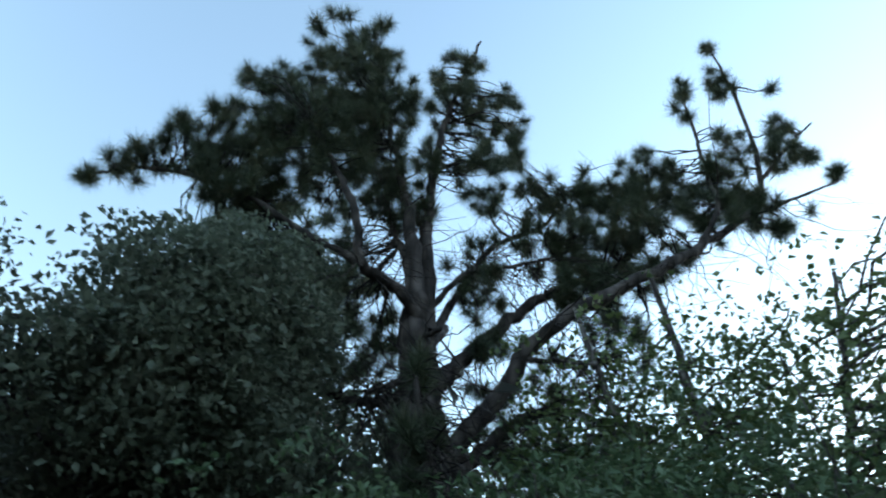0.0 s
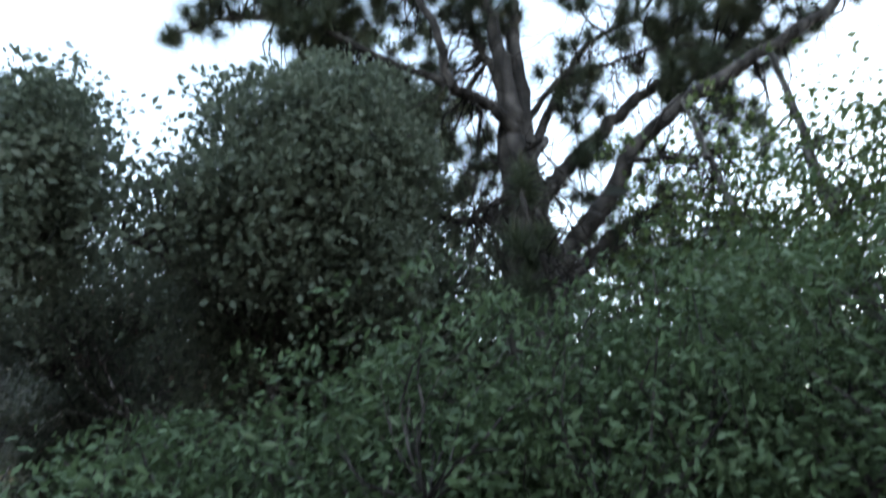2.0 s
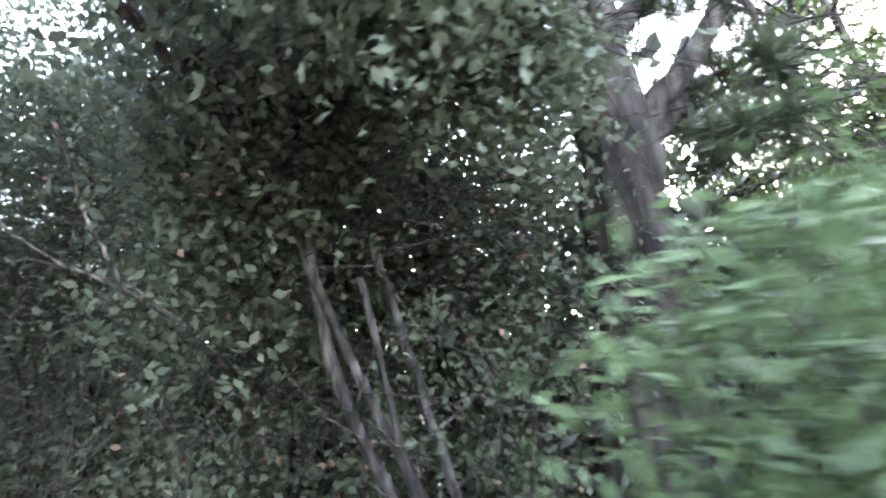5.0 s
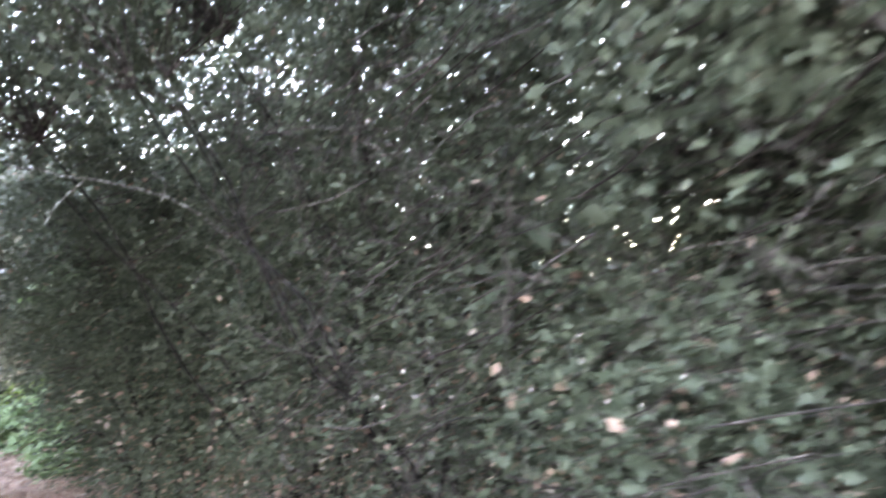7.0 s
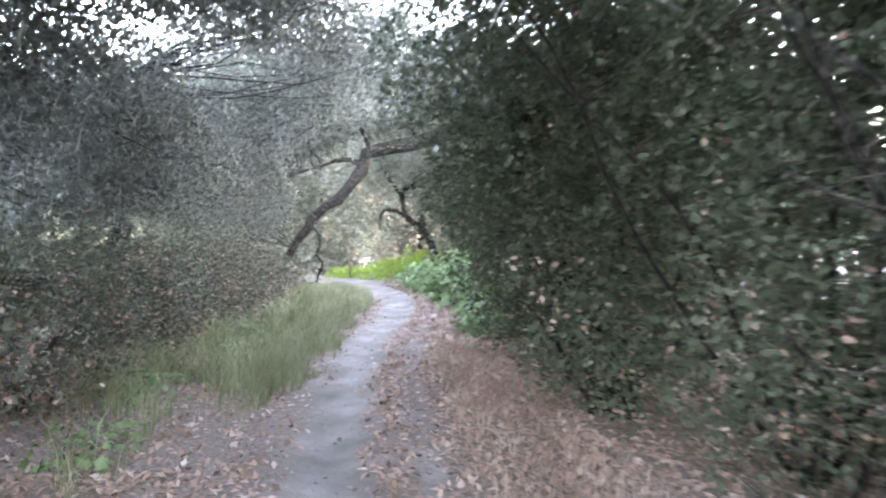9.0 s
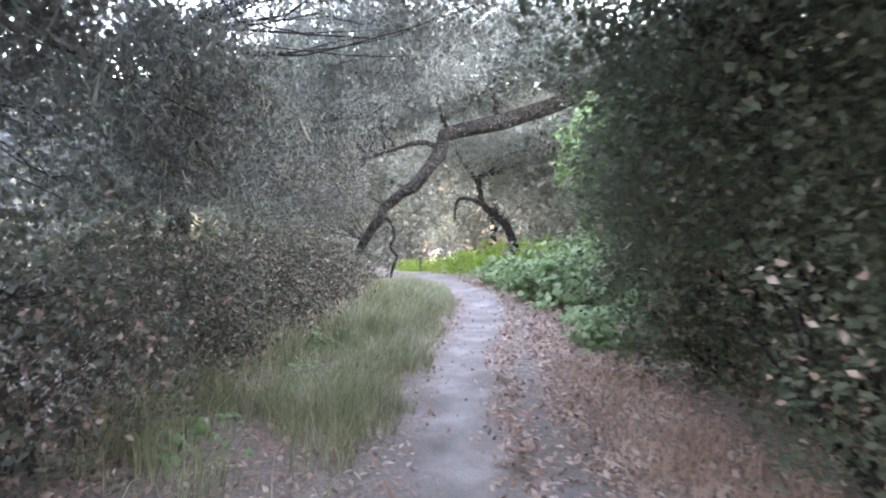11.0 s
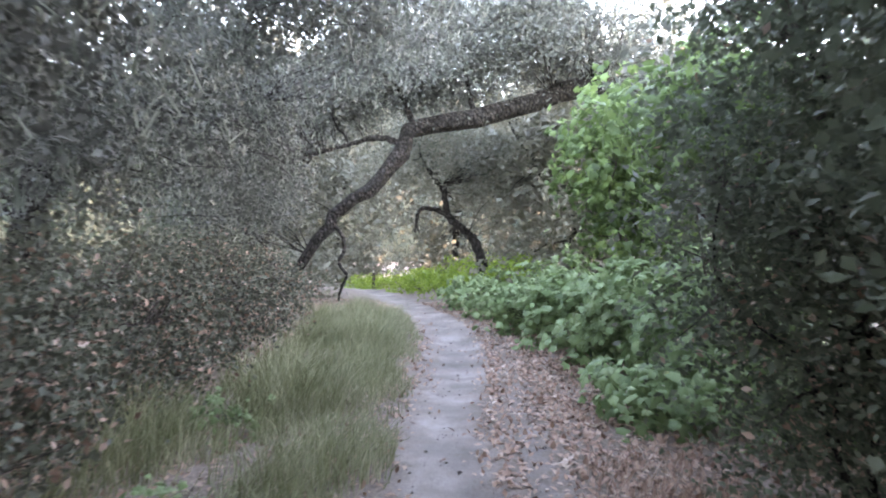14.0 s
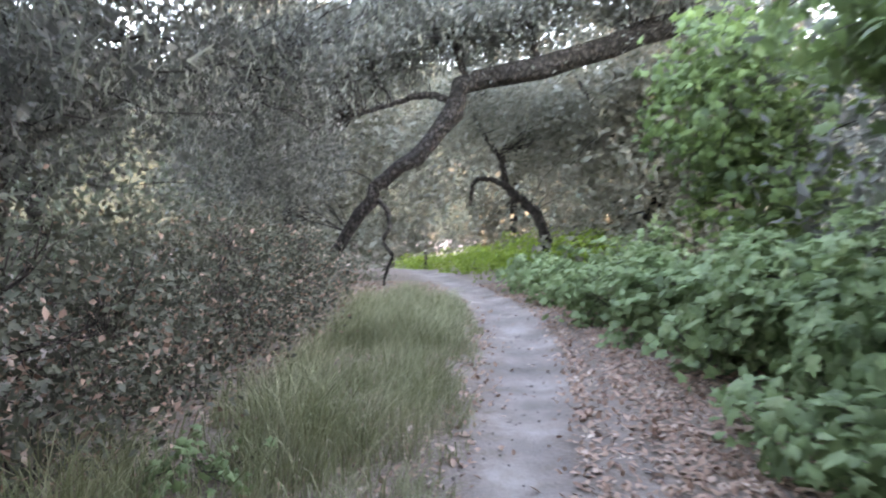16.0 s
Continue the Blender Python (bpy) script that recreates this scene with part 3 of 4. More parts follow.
# needle masses: across, depth, height, their radii, tufts
PINE_MASSES = [
    [(-1.1, -0.1, 7.45, 0.73, 0.8, 1.25, 135), (-0.82, 0, 8.6, 0.38, 0.4, 0.62, 36), (-1.86, -0.2, 7.0, 0.45, 0.5, 0.72, 60), (-2.25, -0.3, 6.25, 0.45, 0.4, 0.42, 42), (-2.85, -0.3, 6.0, 0.32, 0.25, 0.18, 16), (-3.2, -0.3, 5.75, 0.12, 0.1, 0.13, 5)],
    [(-1.2, -0.2, 6.25, 0.75, 0.7, 0.75, 110), (-1.75, -0.3, 5.8, 0.65, 0.5, 0.5, 65), (-0.4, 0.1, 6.95, 0.57, 0.7, 1.1, 90), (-1.1, 0.3, 5.2, 0.7, 0.5, 0.5, 75), (-1.9, 0.2, 5.35, 0.5, 0.4, 0.4, 45), (0.3, 0.3, 8.25, 0.45, 0.4, 0.95, 58), (0.9, 0.3, 7.6, 0.34, 0.3, 0.75, 36), (0.65, 0.3, 6.55, 0.37, 0.4, 0.48, 34), (1.2, 0.4, 6.45, 0.3, 0.3, 0.4, 18), (-0.25, 0.2, 5.9, 0.38, 0.4, 0.33, 26)],
    [(1.8, 0.3, 6.3, 0.36, 0.3, 0.42, 32), (2.35, 0.2, 6.35, 0.48, 0.4, 0.52, 58), (1.3, 0.3, 5.5, 0.5, 0.4, 0.45, 44), (2.0, 0.1, 5.4, 0.6, 0.5, 0.45, 70), (2.74, -0.1, 5.8, 0.34, 0.3, 0.4, 26), (1.45, 0.1, 4.9, 0.3, 0.3, 0.26, 26), (3.2, 0, 6.2, 0.28, 0.2, 0.45, 18)],
    [(3.68, 0, 9.0, 0.08, 0.05, 0.14, 3), (2.98, -0.1, 7.85, 0.16, 0.1, 0.22, 6), (2.85, -0.1, 7.35, 0.12, 0.05, 0.12, 3), (3.58, 0, 8.1, 0.2, 0.12, 0.38, 10), (4.22, 0, 8.1, 0.08, 0.05, 0.1, 2), (4.19, 0.1, 7.5, 0.15, 0.1, 0.24, 7), (4.3, 0.1, 7.0, 0.18, 0.1, 0.26, 9), (3.9, 0, 6.9, 0.26, 0.15, 0.32, 13), (3.32, -0.1, 6.8, 0.26, 0.15, 0.24, 10), (4.45, 0, 6.55, 0.12, 0.05, 0.06, 4), (3.95, 0, 5.95, 0.03, 0.03, 0.04, 1), (3.47, -0.1, 5.55, 0.16, 0.1, 0.17, 6), (3.35, 0, 5.9, 0.26, 0.15, 0.3, 14), (2.95, -0.1, 6.3, 0.16, 0.12, 0.3, 8)],
    [(0.55, 0.2, 5.05, 0.45, 0.4, 0.55, 24), (0.7, 0.3, 4.05, 0.55, 0.5, 0.48, 28), (1.0, 0.3, 3.4, 0.55, 0.5, 0.32, 34), (1.7, 0.2, 4.45, 0.45, 0.4, 0.36, 18), (-0.55, 0.3, 4.45, 0.33, 0.4, 0.72, 40), (0.0, -1.1, 3.35, 0.1, 0.1, 0.12, 4), (0.0, -1.2, 2.9, 0.14, 0.12, 0.14, 6), (-0.15, -1.2, 2.62, 0.22, 0.15, 0.12, 8)],
]


def pine_place(u, v, z):
    return PINE_U * u + PINE_V * v + np.array([0, 0, z])


def pine():
    g = np.random.default_rng(41)
    root = thing("pine_tree", *PINE, "tall dark pine with long needle tufts and grey fissured trunk", "tree")
    nodes = []
    for i, (pts, r0, r1) in enumerate(PINE_LIMBS):
        q = [pine_place(*a) for a in pts]
        name = "limb" if i else "trunk"
        part(name, limb_mesh(name, q, r0, r1, PINE_BARK, 40, 14, 0.05 if i == 0 else 0.12, 60 + i, 1.0 if i else 2.2), root)
        nodes.append(spline(q, 30)[8 if i else 18:])
    nodes = np.concatenate(nodes)
    tips = []
    for u, v, z, ru, rv, rz, n in itertools.chain(*PINE_MASSES):
        d = unit(g.normal(0, 1, (n, 3))) * g.uniform(0.1, 1, (n, 1)) ** 0.45
        tips.append(np.array([pine_place(*q) for q in d * (ru, rv, rz) + (u, v, z)]))
    tips = np.concatenate(tips)
    near = nodes[np.argmin(np.linalg.norm(tips[:, None] - nodes[None], axis=2), axis=1)]
    part("branch_cluster", twig_mesh("branch_cluster", near, tips, 0.0125 * g.uniform(0.6, 1.3, len(tips)), OAK_BARK, 6, 0.12, 77, 3), root, kind="stuff")
    # needle tufts: a brush of long needles round the end of every twig
    per = 210
    out = unit(tips - near + (0, 0, 0.35))
    d = unit(np.repeat(out, per, axis=0) * 0.45 + unit(g.normal(0, 1, (len(tips) * per, 3))))
    root_at = np.repeat(tips, per, axis=0) - np.repeat(out, per, axis=0) * g.uniform(0, 0.09, (len(d), 1))
    L = np.repeat(g.uniform(0.13, 0.19, (len(tips), 1)), per, axis=0) * g.uniform(0.85, 1.1, (len(d), 1))
    s = unit(np.cross(d, g.normal(0, 1, d.shape))) * 0.0029
    v = np.stack([root_at - s, root_at + s, root_at + d * L], 1).reshape(-1, 3)
    part("needles", mesh_np("needles", v, np.arange(len(v)).reshape(-1, 3), NEEDLE), root, kind="stuff")
    # bare dead twigs in the lower crown
    q = nodes[(nodes[:, 2] < 6.0) & (nodes @ PINE_U > -0.6)]
    s = q[g.integers(0, len(q), 800)]
    e = s + g.normal(0, 0.36, (800, 3)) + (0, 0, -0.2) + PINE_U * 0.2
    part("dead_twig_cluster", twig_mesh("dead_twig_cluster", s, e, g.uniform(0.004, 0.008, 800), PINE_BARK, 7, 0.07, 78, 3), root, kind="stuff")


pine()

# ---- by the start: oak over the path, toyon thicket, airy tree ----
tree("oak_tree", "dense dark live oak leaning over the thicket", "tree", (2.5, 1.5),
     [([(2.75, 1.1, -0.05), (2.6, 1.35, 1.0), (2.35, 1.7, 2.1), (2.2, 1.7, 4.4)], 0.034, 0.02), ([(2.85, 0.95, -0.05), (2.62, 1.25, 1.0), (2.35, 1.65, 2.1), (1.8, 2.2, 4.0)], 0.03, 0.016), ([(2.9, 0.9, 0), (2.7, 1.2, 1.0), (2.6, 1.6, 2.4)], 0.026, 0.02), ([(2.7, 0.85, 0), (2.45, 1.15, 0.7), (2.15, 1.5, 1.3)], 0.02, 0.012), ([(2.8, 1.1, 0), (2.5, 1.3, 1.1), (2.4, 1.5, 2.2)], 0.02, 0.014), ([(2.2, 1.8, 2.8), (2.6, 1.2, 3.5), (2.7, 0.9, 4.1)], 0.03, 0.015), ([(2.25, 1.75, 2.6), (1.6, 1.8, 3.1), (1.0, 1.7, 3.3), (0.7, 1.6, 3.6)], 0.03, 0.014)],
     [(2.05, 0.8, 3.45, 0.72, 0.55, 0.75, 720), (2.6, 1.0, 3.6, 0.55, 0.55, 0.7, 480), (1.75, 0.95, 3.85, 0.32, 0.35, 0.4, 150), (1.35, 1.1, 3.15, 0.35, 0.4, 0.5, 80), (2.4, 0.95, 4.1, 0.4, 0.4, 0.5, 220), (2.85, 1.2, 4.1, 0.42, 0.4, 0.85, 330), (3.15, 1.6, 4.6, 0.4, 0.4, 0.6, 200), (2.4, 1.9, 3.8, 0.9, 0.9, 0.9, 650), (0.72, 1.5, 3.3, 0.36, 0.6, 0.85, 480), (0.6, 2.3, 3.9, 0.5, 0.7, 0.6, 300), (2.6, 0.7, 3.1, 0.3, 0.3, 0.6, 150), (2.2, 1.9, 3.0, 0.7, 0.6, 0.6, 300)], 22, 0.13, 0.055, OAK_LEAF, 11, DIM_BARK, 420, holes=0.2, wide=0.6)
TOYONS = [(1.07, -0.68, 1.72, 0.3, 210), (1.28, -0.25, 1.8, 0.36, 260), (1.62, -0.15, 1.95, 0.45, 380), (1.98, -0.4, 2.15, 0.52, 480), (2.35, -0.62, 2.35, 0.58, 560), (2.72, -0.85, 2.4, 0.6, 560), (3.0, -1.2, 2.5, 0.6, 560), (3.15, -1.7, 2.5, 0.6, 480), (3.3, -2.3, 2.4, 0.65, 420), (3.35, -3.1, 2.2, 0.7, 380), (2.75, 0.0, 1.45, 0.42, 260), (3.4, -0.35, 2.5, 0.6, 480), (4.1, -0.8, 2.9, 0.75, 480), (1.8, 0.95, 1.3, 0.5, 420), (1.4, 1.05, 1.05, 0.42, 200)]
for i, (bx, by, top, r, n) in enumerate(TOYONS):
    shrub("toyon_bush", "dense green toyon bush with narrow upright leaves", "bush", (bx, by), [(bx, by, top * 0.66, r, r, top * 0.36, n)], 28, 0.11, 0.043, TOYON_LEAF, 20 + i, flat=0.3, wide=0.36, twigs=160, twig_mat=DIM_BARK, holes=0.3, hole_size=0.32, shell=0.5, group="toyon thicket")
tree("poplar_tree", "slender tree with sparse pale green leaves", "tree", (5.0, -0.9),
     [([(5.0, -0.9, -0.05), (5.1, -0.9, 2.0), (4.9, -0.8, 4.6)], 0.09, 0.02), ([(5.05, -0.9, 1.6), (5.5, -1.5, 3.0), (5.6, -1.9, 4.4)], 0.05, 0.015), ([(5.05, -0.9, 1.8), (4.6, -0.5, 3.2), (4.5, -0.3, 4.3)], 0.05, 0.015)],
     [(4.7, -0.7, 3.1, 1.0, 1.0, 1.0, 360), (4.9, -1.7, 2.9, 1.1, 1.1, 1.0, 380), (4.3, -0.4, 2.7, 0.7, 0.7, 0.6, 160), (5.4, 0.2, 3.4, 0.7, 0.7, 0.9, 170), (5.0, 0.55, 2.9, 0.6, 0.6, 0.9, 170), (4.6, -2.9, 2.7, 1.2, 1.2, 1.1, 300)], 20, 0.15, 0.048, AIRY_LEAF, 31, GREY_BARK, 260, wide=0.7, holes=0.3)
for i, (bx, by, z, n) in enumerate([(2.5, 0.35, 0.95, 60), (3.0, 0.1, 1.2, 60), (3.4, 0.9, 1.2, 70), (1.75, 2.4, 0.95, 75), (1.95, 3.2, 0.85, 65), (1.9, 4.2, 0.7, 45)]):
    shrub("bramble_bush", "leafy green bramble with broad lobed leaves", "bush", (bx, by), [(bx, by, z * 0.55, 0.5, 0.5, z * 0.5, n)], 9, 0.12, 0.085, BRAMBLE_LEAF, 50 + i, stems=5, stem_r=0.008, twigs=40, flat=0.75, shape="lobed", group="brambles")

# ---- oak thicket on the inner side of the path ----
for i, (bx, by, top, n) in enumerate([(3.7, 1.8, 3.9, 1300), (3.15, 2.9, 4.6, 1450), (3.15, 4.4, 4.9, 1500), (2.9, 6.0, 5.0, 1550), (2.4, 7.6, 4.8, 1500), (2.8, 9.0, 4.4, 900), (2.75, 10.3, 4.0, 1000)]):
    extra = {2: [(2.2, 4.2, 4.0, 0.85, 0.8, 0.9, 480), (1.25, 5.2, 4.0, 0.9, 0.9, 0.9, 750)], 3: [(0.95, 6.8, 3.8, 0.9, 1.0, 0.65, 450)], 4: [(1.7, 7.4, 3.9, 0.7, 0.8, 0.9, 220), (1.35, 8.5, 3.1, 0.8, 0.9, 1.0, 420), (1.5, 8.4, 1.9, 0.5, 0.6, 0.8, 200)], 6: [(2.1, 10.4, 1.9, 0.75, 0.8, 1.9, 600)], 1: [(2.1, 2.1, 2.6, 0.55, 0.5, 0.7, 160), (2.3, 2.7, 1.0, 0.5, 0.5, 0.8, 120)]}.get(i, [])
    bush = shrub("oak_scrub", "dense dark scrub oak thicket with dead twigs", "bush", (bx, by), [(bx, by, top * 0.55, 1.05, 1.0, top * 0.5, n), (bx + 1.1, by, top * 0.55, 0.9, 0.9, top * 0.5, n // 6), (bx + 0.05, by, 0.6, 0.75, 0.95, 0.6, 260)] + extra, 21, 0.14, 0.055, OAK_LEAF, 70 + i, stems=12, stem_r=0.019, twigs=460, stem_mat=OAK_BARK, group="oak thicket", holes=0.24, hole_size=0.45, wide=0.6, dead=0.07)
    # the shaded inner mass of the thicket, and the one behind its upper sprays
    back = [(1.4, 0, top * 0.58, 1.1, 1.2, top * 0.52, 260)] + [(q[0] - bx + 0.25, q[1] - by + 0.2, q[2] + 0.1, q[3], q[4], q[5], q[6] // 9) for q in extra if q[2] > 2.5]
    back += [(0.35, 0.1, top * 0.82, 1.0, 1.1, top * 0.26, 170)]
    p, nl, _ = clumps(back, 13, 0.2, 430 + i, holes=0.26, hole_size=1.1)
    v, f = leaves(p, 0.1, 430 + i, flat=0.4, wide=0.65, facing=nl)
    part("inner_foliage", mesh_np("inner_foliage", v, f, OAK_LEAF), bush, kind="stuff")
    if i in (0, 1, 2):
        # bare brittle twigs on the open face of the thicket
        g = np.random.default_rng(400 + i)
        s = np.stack([g.uniform(-1.3, -0.5, 300), g.uniform(-1.0, 0.9, 300), g.uniform(0.4, 3.2, 300)], -1)
        e = s + g.normal(0, 0.22, (300, 3)) + np.stack([g.uniform(-0.1, 0.1, 300), g.choice([-0.4, 0.4], 300), g.uniform(-0.1, 0.35, 300)], -1)
        part("dead_twig_cluster", twig_mesh("dead_twig_cluster", s, e, g.uniform(0.0025, 0.007, 300), BROWN_TWIG, 6, 0.12, 410 + i, 3), bush, "bare grey-brown dead twigs", "stuff")
    if i == 1:
        for line, r0 in (([(-0.95, -0.8, 1.9), (-1.35, -1.15, 1.98), (-1.68, -1.34, 2.04), (-1.9, -1.15, 2.2), (-2.01, -1.1, 2.36)], 0.009), ([(-1.68, -1.34, 2.04), (-1.82, -1.38, 2.22), (-1.95, -1.46, 2.4)], 0.008), ([(-1.35, -1.15, 1.98), (-1.5, -1.0, 2.15), (-1.75, -0.8, 2.25)], 0.007), ([(-0.9, -0.7, 0.6), (-1.3, -1.1, 1.0), (-1.6, -1.35, 1.05)], 0.01)):
            part("dead_branch", limb_mesh("dead_branch", line, r0 * 0.8, 0.003, BROWN_TWIG, 20, 7, 0.5, 6), bush, "bare grey-brown dead branch")
    if i == 3:
        for line, r0 in (([(-0.7, -0.2, 2.35), (-1.1, -0.35, 2.56), (-1.5, -0.4, 2.63), (-2.05, -0.4, 2.7)], 0.013), ([(-1.65, -0.4, 2.63), (-1.77, -0.42, 2.5), (-1.85, -0.42, 2.36)], 0.007), ([(-1.2, -0.38, 2.54), (-1.18, -0.4, 2.66), (-1.26, -0.42, 2.72)], 0.007)):
            part("dead_branch", limb_mesh("dead_branch", line, r0, 0.004, PALE_TWIG, 20, 7, 0.5, 5), bush, "bare bleached dead branch")

# ---- grey brush and lichen-hung oaks on the outer side ----
for i, (bx, by, top, n) in enumerate([(-2.7, 2.6, 2.1, 800), (-2.5, 4.6, 2.0, 950), (-2.4, 6.5, 1.9, 1000), (-2.4, 8.4, 1.9, 1000), (-2.4, 10.3, 1.8, 1100), (-2.4, 12.2, 1.7, 1100), (-2.3, 14.0, 1.8, 900), (-2.2, 15.7, 1.7, 750), (-2.3, 17.3, 1.6, 650), (-2.3, 19.0, 1.4, 550)]):
    shrub("coyote_brush", "dense grey-green brush with dry brown lower twigs", "bush", (bx, by), [(bx, by, top * 0.5, 1.05, 1.15, top * 0.5, n)], 11, 0.11, 0.055, BRUSH_LEAF, 90 + i, stems=12, stem_r=0.016, twigs=220, group="grey brush", holes=0.2, hole_size=0.45, dead=0.13, wide=0.6)
GREY_OAKS = [
    ((-3.4, 3.0), [([(-3.4, 3.0, 0), (-3.2, 3.1, 1.8), (-2.4, 3.3, 3.2), (-1.0, 3.6, 4.4)], 0.18, 0.05), ([(-3.2, 3.1, 1.8), (-3.6, 4.4, 3.2), (-3.0, 5.4, 4.4)], 0.11, 0.03)], [(-0.7, 4.2, 4.4, 1.4, 1.6, 0.9, 700), (-0.6, 6.4, 4.2, 1.1, 1.3, 0.7, 400), (-2.4, 3.4, 3.3, 1.2, 1.6, 1.3, 700), (-2.6, 5.6, 3.2, 1.2, 1.3, 1.4, 650)]),
    ((-4.0, 8.4), [([(-4.0, 8.4, 0), (-3.8, 8.6, 2.0), (-3.0, 8.9, 3.6), (-1.8, 9.4, 4.8)], 0.2, 0.05), ([(-3.8, 8.6, 2.0), (-3.4, 10.0, 3.0), (-2.4, 11.0, 3.6)], 0.12, 0.03)], [(-2.7, 8.0, 3.2, 1.3, 1.4, 1.5, 800), (-2.5, 10.3, 2.9, 1.2, 1.4, 1.3, 750), (-0.7, 9.3, 4.4, 1.6, 2.0, 0.8, 950), (-1.3, 7.5, 3.9, 1.2, 1.0, 0.8, 400), (0.1, 11.5, 4.3, 1.3, 1.5, 0.7, 450)]),
    ((-4.0, 14.0), [([(-4.0, 14.0, 0), (-3.8, 14.2, 2.2), (-3.0, 14.5, 3.8), (-1.8, 15.0, 5.2)], 0.22, 0.05), ([(-3.8, 14.2, 2.2), (-3.0, 15.9, 3.2), (-2.0, 16.9, 3.8)], 0.13, 0.03)], [(-2.7, 13.2, 3.2, 1.4, 1.7, 1.6, 800), (-2.3, 16.4, 3.3, 1.2, 1.5, 1.6, 700), (-0.9, 14.4, 4.4, 1.7, 2.2, 0.8, 800)]),
]
for i, (base, limbs, boxes) in enumerate(GREY_OAKS):
    tree("lichen_oak", "grey live oak hung with pale lace lichen", "tree", base, limbs, boxes, 23, 0.16, 0.06, GREY_LEAF, 120 + i, OAK_BARK, 420, lichen=9000, holes=0.12, wide=0.65, group="lichen-hung oaks")

# ---- the oak whose limb arches over the path ----
tree("arching_oak", "old dark oak with one limb arching over the footpath", "tree", (6.6, 20.4),
     [([(6.6, 20.4, -0.05), (6.5, 20.4, 2.4), (5.6, 20.1, 4.6), (4.4, 19.8, 5.0), (3.1, 19.7, 4.55), (1.7, 19.6, 4.15), (0.5, 19.6, 3.9), (0.2, 19.55, 3.4), (-0.3, 19.5, 2.75), (-0.95, 19.5, 2.3), (-1.2, 19.5, 1.85), (-1.7, 19.45, 1.15), (-2.1, 19.4, 0.4)], 0.27, 0.085),
      ([(0.3, 19.6, 3.55), (-0.2, 19.6, 3.7), (-0.8, 19.5, 3.55), (-1.5, 19.4, 3.3)], 0.075, 0.03),
      ([(-1.2, 19.5, 2.0), (-0.95, 19.4, 1.75), (-0.9, 19.35, 1.45), (-1.0, 19.35, 1.2), (-0.85, 19.3, 0.95), (-0.95, 19.3, 0.7), (-1.0, 19.3, 0.45)], 0.045, 0.025),
      ([(0.5, 19.6, 3.9), (0.0, 19.7, 5.0), (-0.8, 19.8, 5.8)], 0.07, 0.02), ([(1.7, 19.6, 4.15), (1.4, 19.9, 5.6), (0.8, 20.2, 6.2)], 0.07, 0.02)],
     [(0.3, 19.9, 5.1, 2.0, 1.2, 0.75, 1000), (-1.5, 19.8, 4.55, 1.3, 1.0, 0.8, 700), (2.9, 19.7, 5.8, 1.8, 1.4, 0.9, 700), (-2.6, 19.3, 3.0, 1.0, 1.2, 1.4, 500), (5.2, 20.0, 5.6, 1.5, 1.5, 1.5, 350), (0.5, 20.2, 6.4, 1.8, 1.2, 0.8, 420), (2.8, 20.0, 6.8, 1.8, 1.2, 0.8, 420)], 26, 0.19, 0.082, GREY_LEAF, 140, OAK_BARK, 380, lichen=9000)

# ---- lobed-leaf mounds and sapling beside the path ----
for i, (bx, by, rx, h, n) in enumerate([(3.15, 12.9, 0.85, 1.2, 170), (3.6, 13.9, 1.1, 1.5, 190), (2.85, 14.5, 0.8, 1.15, 150), (3.5, 15.5, 1.1, 1.4, 170), (2.75, 16.3, 0.9, 1.1, 140), (2.6, 17.8, 0.9, 1.0, 110), (3.3, 18.8, 1.2, 1.3, 110), (2.3, 20.2, 0.8, 0.9, 80), (4.6, 14.4, 1.0, 1.7, 120), (2.0, 22.2, 0.8, 0.8, 70), (2.25, 12.5, 0.5, 0.55, 45), (2.95, 12.1, 0.55, 0.65, 60)]):
    shrub("thimbleberry_bush", "lush green bush with broad lobed leaves", "bush", (bx, by), [(bx, by, h * 0.5, rx, 0.85, h * 0.55, n)], 13, 0.13, 0.115, BRAMBLE_LEAF, 160 + i, stems=6, stem_r=0.009, twigs=50, flat=0.75, shape="lobed", group="thimbleberry mounds", shell=0.25, single=260 if i in (0, 1, 2, 4) else 0)
for i, (bx, by, h, boxes) in enumerate([(3.4, 12.7, 3.4, [(2.6, 12.4, 2.75, 0.8, 0.7, 0.5, 45), (3.3, 12.8, 2.9, 0.9, 0.8, 0.8, 80)]), (3.9, 16.6, 4.2, [(3.4, 16.4, 3.0, 1.0, 1.0, 1.1, 150), (4.3, 17.0, 3.2, 1.0, 1.0, 1.1, 110), (3.9, 16.3, 1.9, 1.0, 0.9, 0.8, 130)])]):
    shrub("maple_sapling", "leafy sapling with broad bright green leaves", "tree", (bx, by), boxes, 11, 0.17, 0.12, SAPLING_LEAF, 180 + i, stems=7, stem_r=0.02, twigs=80, flat=0.65, shape="lobed", group="saplings")
for i, (bx, by, z, n) in enumerate([(-1.35, 7.2, 0.35, 14), (-1.55, 8.7, 0.4, 16), (-1.2, 10.4, 0.33, 12), (-1.35, 12.3, 0.4, 16), (-1.5, 5.9, 0.4, 14)]):
    shrub("weed_clump", "low green weeds with lobed leaves in the grass", "weed", (bx, by), [(bx, by, z * 0.5, 0.35, 0.35, z * 0.5, n)], 8, 0.09, 0.06, BRAMBLE_LEAF, 150 + i, stems=4, stem_r=0.004, twigs=10, flat=0.7, shape="lobed", group="weeds in the verge")
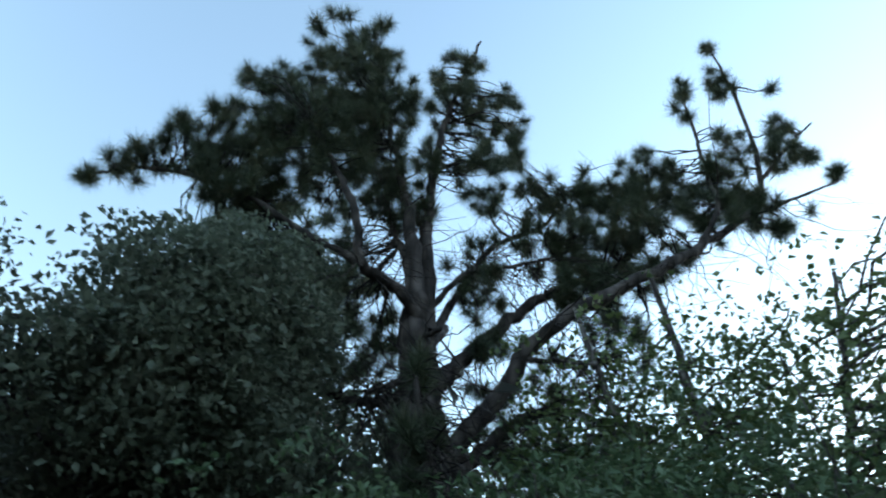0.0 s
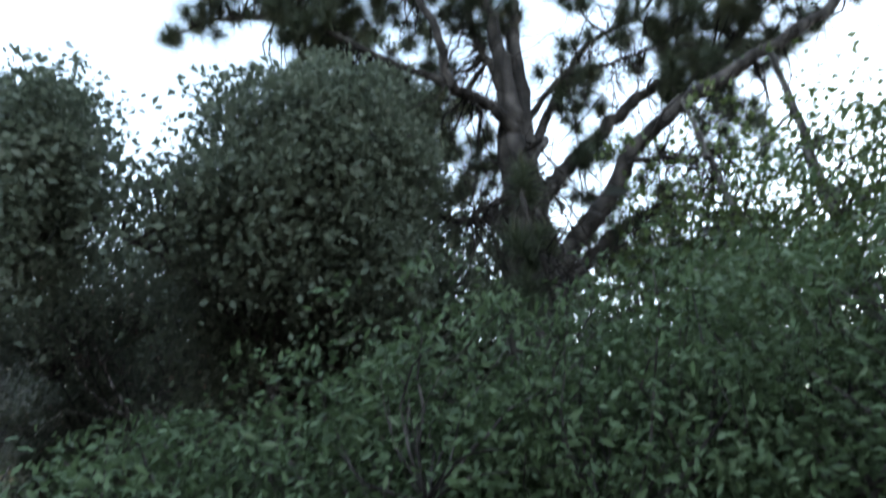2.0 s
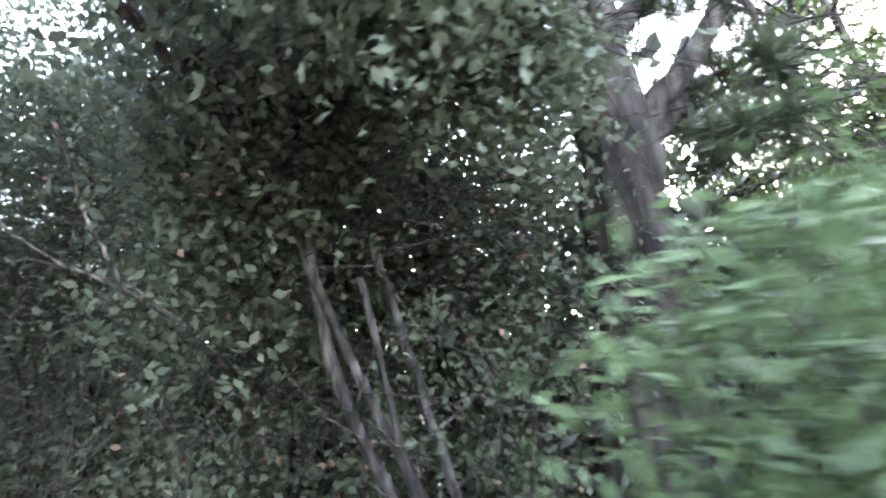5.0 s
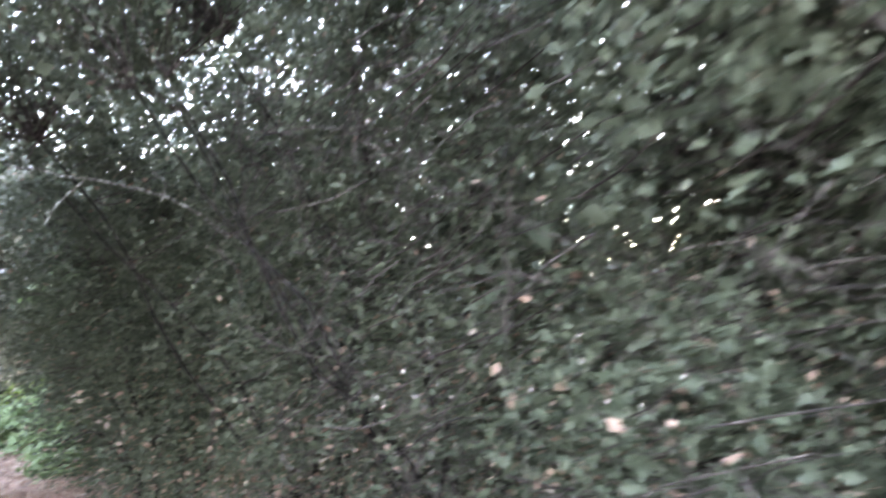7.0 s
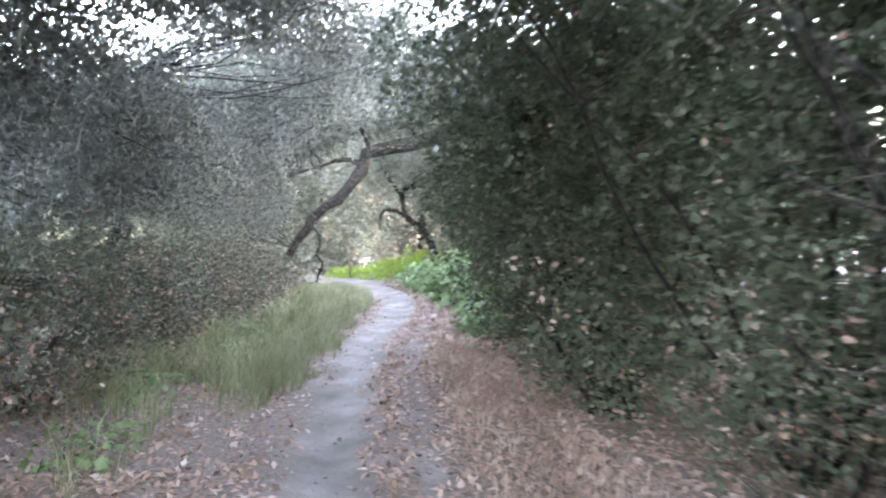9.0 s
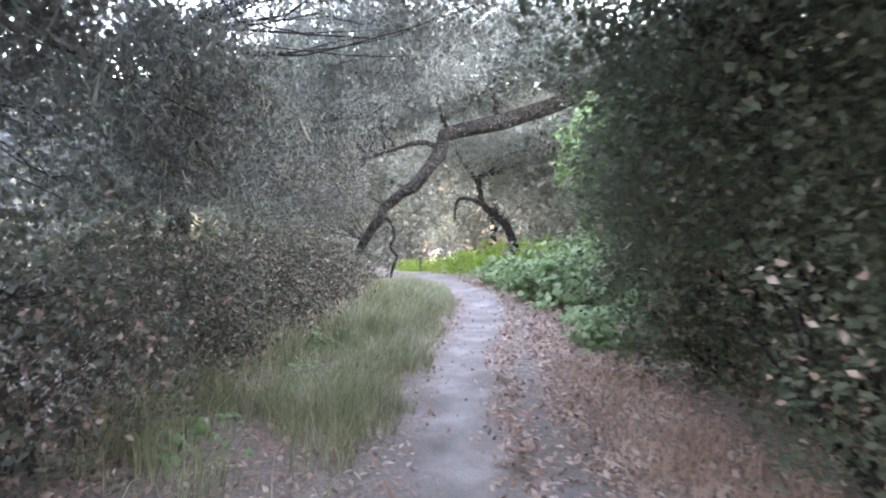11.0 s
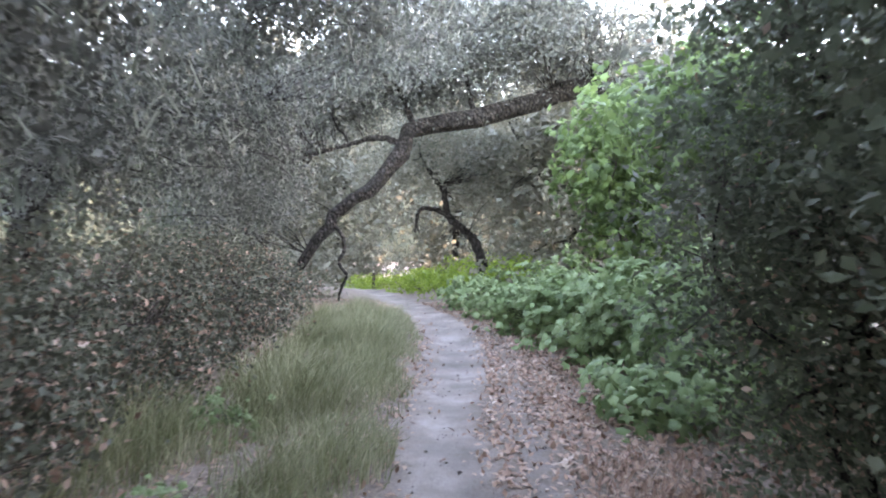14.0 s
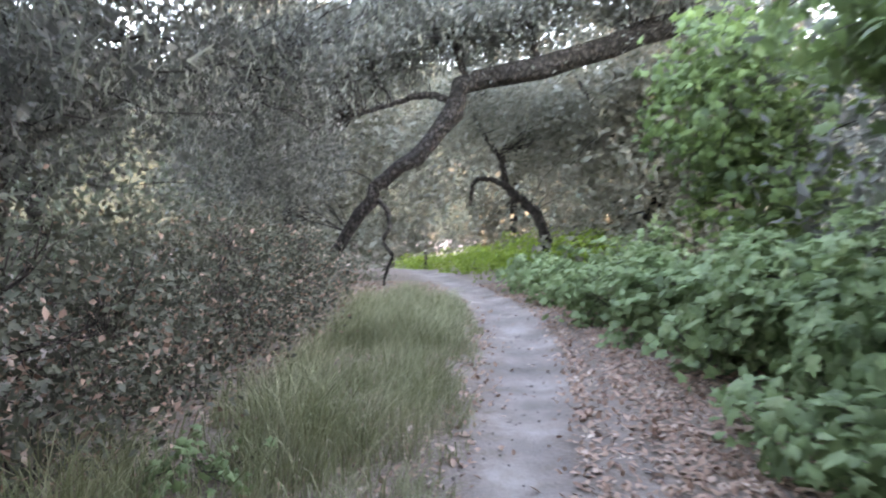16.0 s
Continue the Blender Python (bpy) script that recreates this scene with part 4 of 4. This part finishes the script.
shrub("lime_bush", "bright yellow-green bush lit beyond the trees", "bush", (2.6, 25.5), [(2.4, 25.0, 0.6, 1.6, 1.4, 0.65, 260), (1.3, 27.5, 0.4, 1.6, 1.4, 0.45, 200), (3.7, 23.2, 0.85, 1.4, 1.1, 0.55, 240), (-0.4, 29.5, 0.22, 1.5, 1.2, 0.25, 120)], 22, 0.16, 0.09, LIME_LEAF, 185, stems=6, twigs=60)

# ---- woods beyond ----
FAR = [(5.6, 11.4, 5.5), (5.4, 15.2, 6.0), (4.8, 23.5, 7.5), (8.0, 26.0, 9.5), (2.6, 32.0, 10.0), (-3.8, 24.5, 8.0), (-6.0, 29.0, 10.0), (6.4, 31.0, 10.5), (-2.2, 33.5, 10.5), (-6.6, 19.0, 6.5), (-6.8, 12.5, 6.0), (-6.4, 6.5, 5.5), (-6.2, 0.5, 5.0), (8.6, 19.0, 7.0), (5.5, 6.6, 5.5), (5.6, 3.2, 4.8), (6.3, 0.9, 4.0), (9.0, -1.5, 3.4), (8.5, 1.0, 3.4), (8.5, -6.0, 3.4), (-9.0, 15.0, 6.5), (-9.5, 22.0, 7.5), (-9.5, 9.0, 6.0)]
for i, (bx, by, h) in enumerate(FAR):
    g = np.random.default_rng(200 + i)
    a, b = g.normal(0, 0.5, 2)
    k = 1.1 if by > 22 else 0.75
    tree("oak_tree", "grey-green live oak in the woods beyond", "tree", (bx, by),
         [([(bx, by, -0.05), (bx + a * 0.4, by, h * 0.3), (bx + a, by + b, h * 0.6), (bx + a * 1.4, by + b, h * 0.85)], 0.18, 0.05), ([(bx + a * 0.4, by, h * 0.3), (bx - 1.0, by - 0.4, h * 0.5), (bx - 1.7, by - 0.3, h * 0.65)], 0.12, 0.03), ([(bx + a * 0.4, by, h * 0.32), (bx + 1.0, by + 0.5, h * 0.5), (bx + 1.6, by + 0.4, h * 0.7)], 0.11, 0.03)],
         [(bx, by, h * 0.66, 2.4, 2.2, h * 0.33, int(380 * k)), (bx + a - 1.3, by - 0.3, h * 0.4, 1.8, 1.6, h * 0.32, int(220 * k)), (bx + 1.5, by + b, h * 0.42, 1.8, 1.6, h * 0.32, int(220 * k)), (bx, by, 0.8, 2.6, 2.0, 0.9, 200)], 12 if by > 22 else 7, 0.3, 0.24 if by > 22 else 0.19, FAR_PALE_LEAF if by > 22 else GREY_LEAF if i % 3 else OAK_LEAF, 220 + i, OAK_BARK, 80, lichen=500, group="woods beyond", twig_r=0.018)

tree("oak_tree", "small dark crooked oak beyond the arching limb", "tree", (2.7, 24.0),
     [([(2.7, 24, -0.05), (2.45, 24, 1.4), (2.0, 24, 2.0), (1.6, 24, 2.4), (1.45, 24, 3.2)], 0.16, 0.07), ([(1.65, 24, 2.35), (1.2, 24, 2.55), (0.8, 24, 2.5), (0.7, 24, 1.9)], 0.08, 0.04), ([(1.5, 24, 3.0), (0.9, 24, 3.9), (0.6, 24, 4.8)], 0.07, 0.03)],
     [(1.2, 24.0, 4.4, 1.8, 1.3, 1.3, 420), (2.8, 24.3, 3.6, 1.2, 1.2, 1.2, 260)], 14, 0.2, 0.11, FAR_PALE_LEAF, 300, OAK_BARK, 90, lichen=2500, group="woods beyond")


def trail_post():
    root = thing("trail_post", -0.55, 29.0, 0, "small weathered wooden marker post by the path", "post")
    bm = bmesh.new()
    bmesh.ops.create_cube(bm, size=1, matrix=Matrix.Translation((0, 0, 0.36)) @ Matrix.Diagonal((0.1, 0.1, 0.78, 1)))
    bmesh.ops.bevel(bm, geom=bm.edges[:], offset=0.012, segments=2, affect="EDGES")
    me = bpy.data.meshes.new("shaft")
    bm.to_mesh(me)
    bm.free()
    me.materials.append(BROWN_TWIG)
    part("shaft", me, root)
    bm = bmesh.new()
    bmesh.ops.create_cube(bm, size=1, matrix=Matrix.Translation((0, -0.058, 0.62)) @ Matrix.Diagonal((0.08, 0.012, 0.1, 1)))
    me = bpy.data.meshes.new("marker_plate")
    bm.to_mesh(me)
    bm.free()
    me.materials.append(PALE_TWIG)
    part("marker_plate", me, root, "pale marker plate")


trail_post()
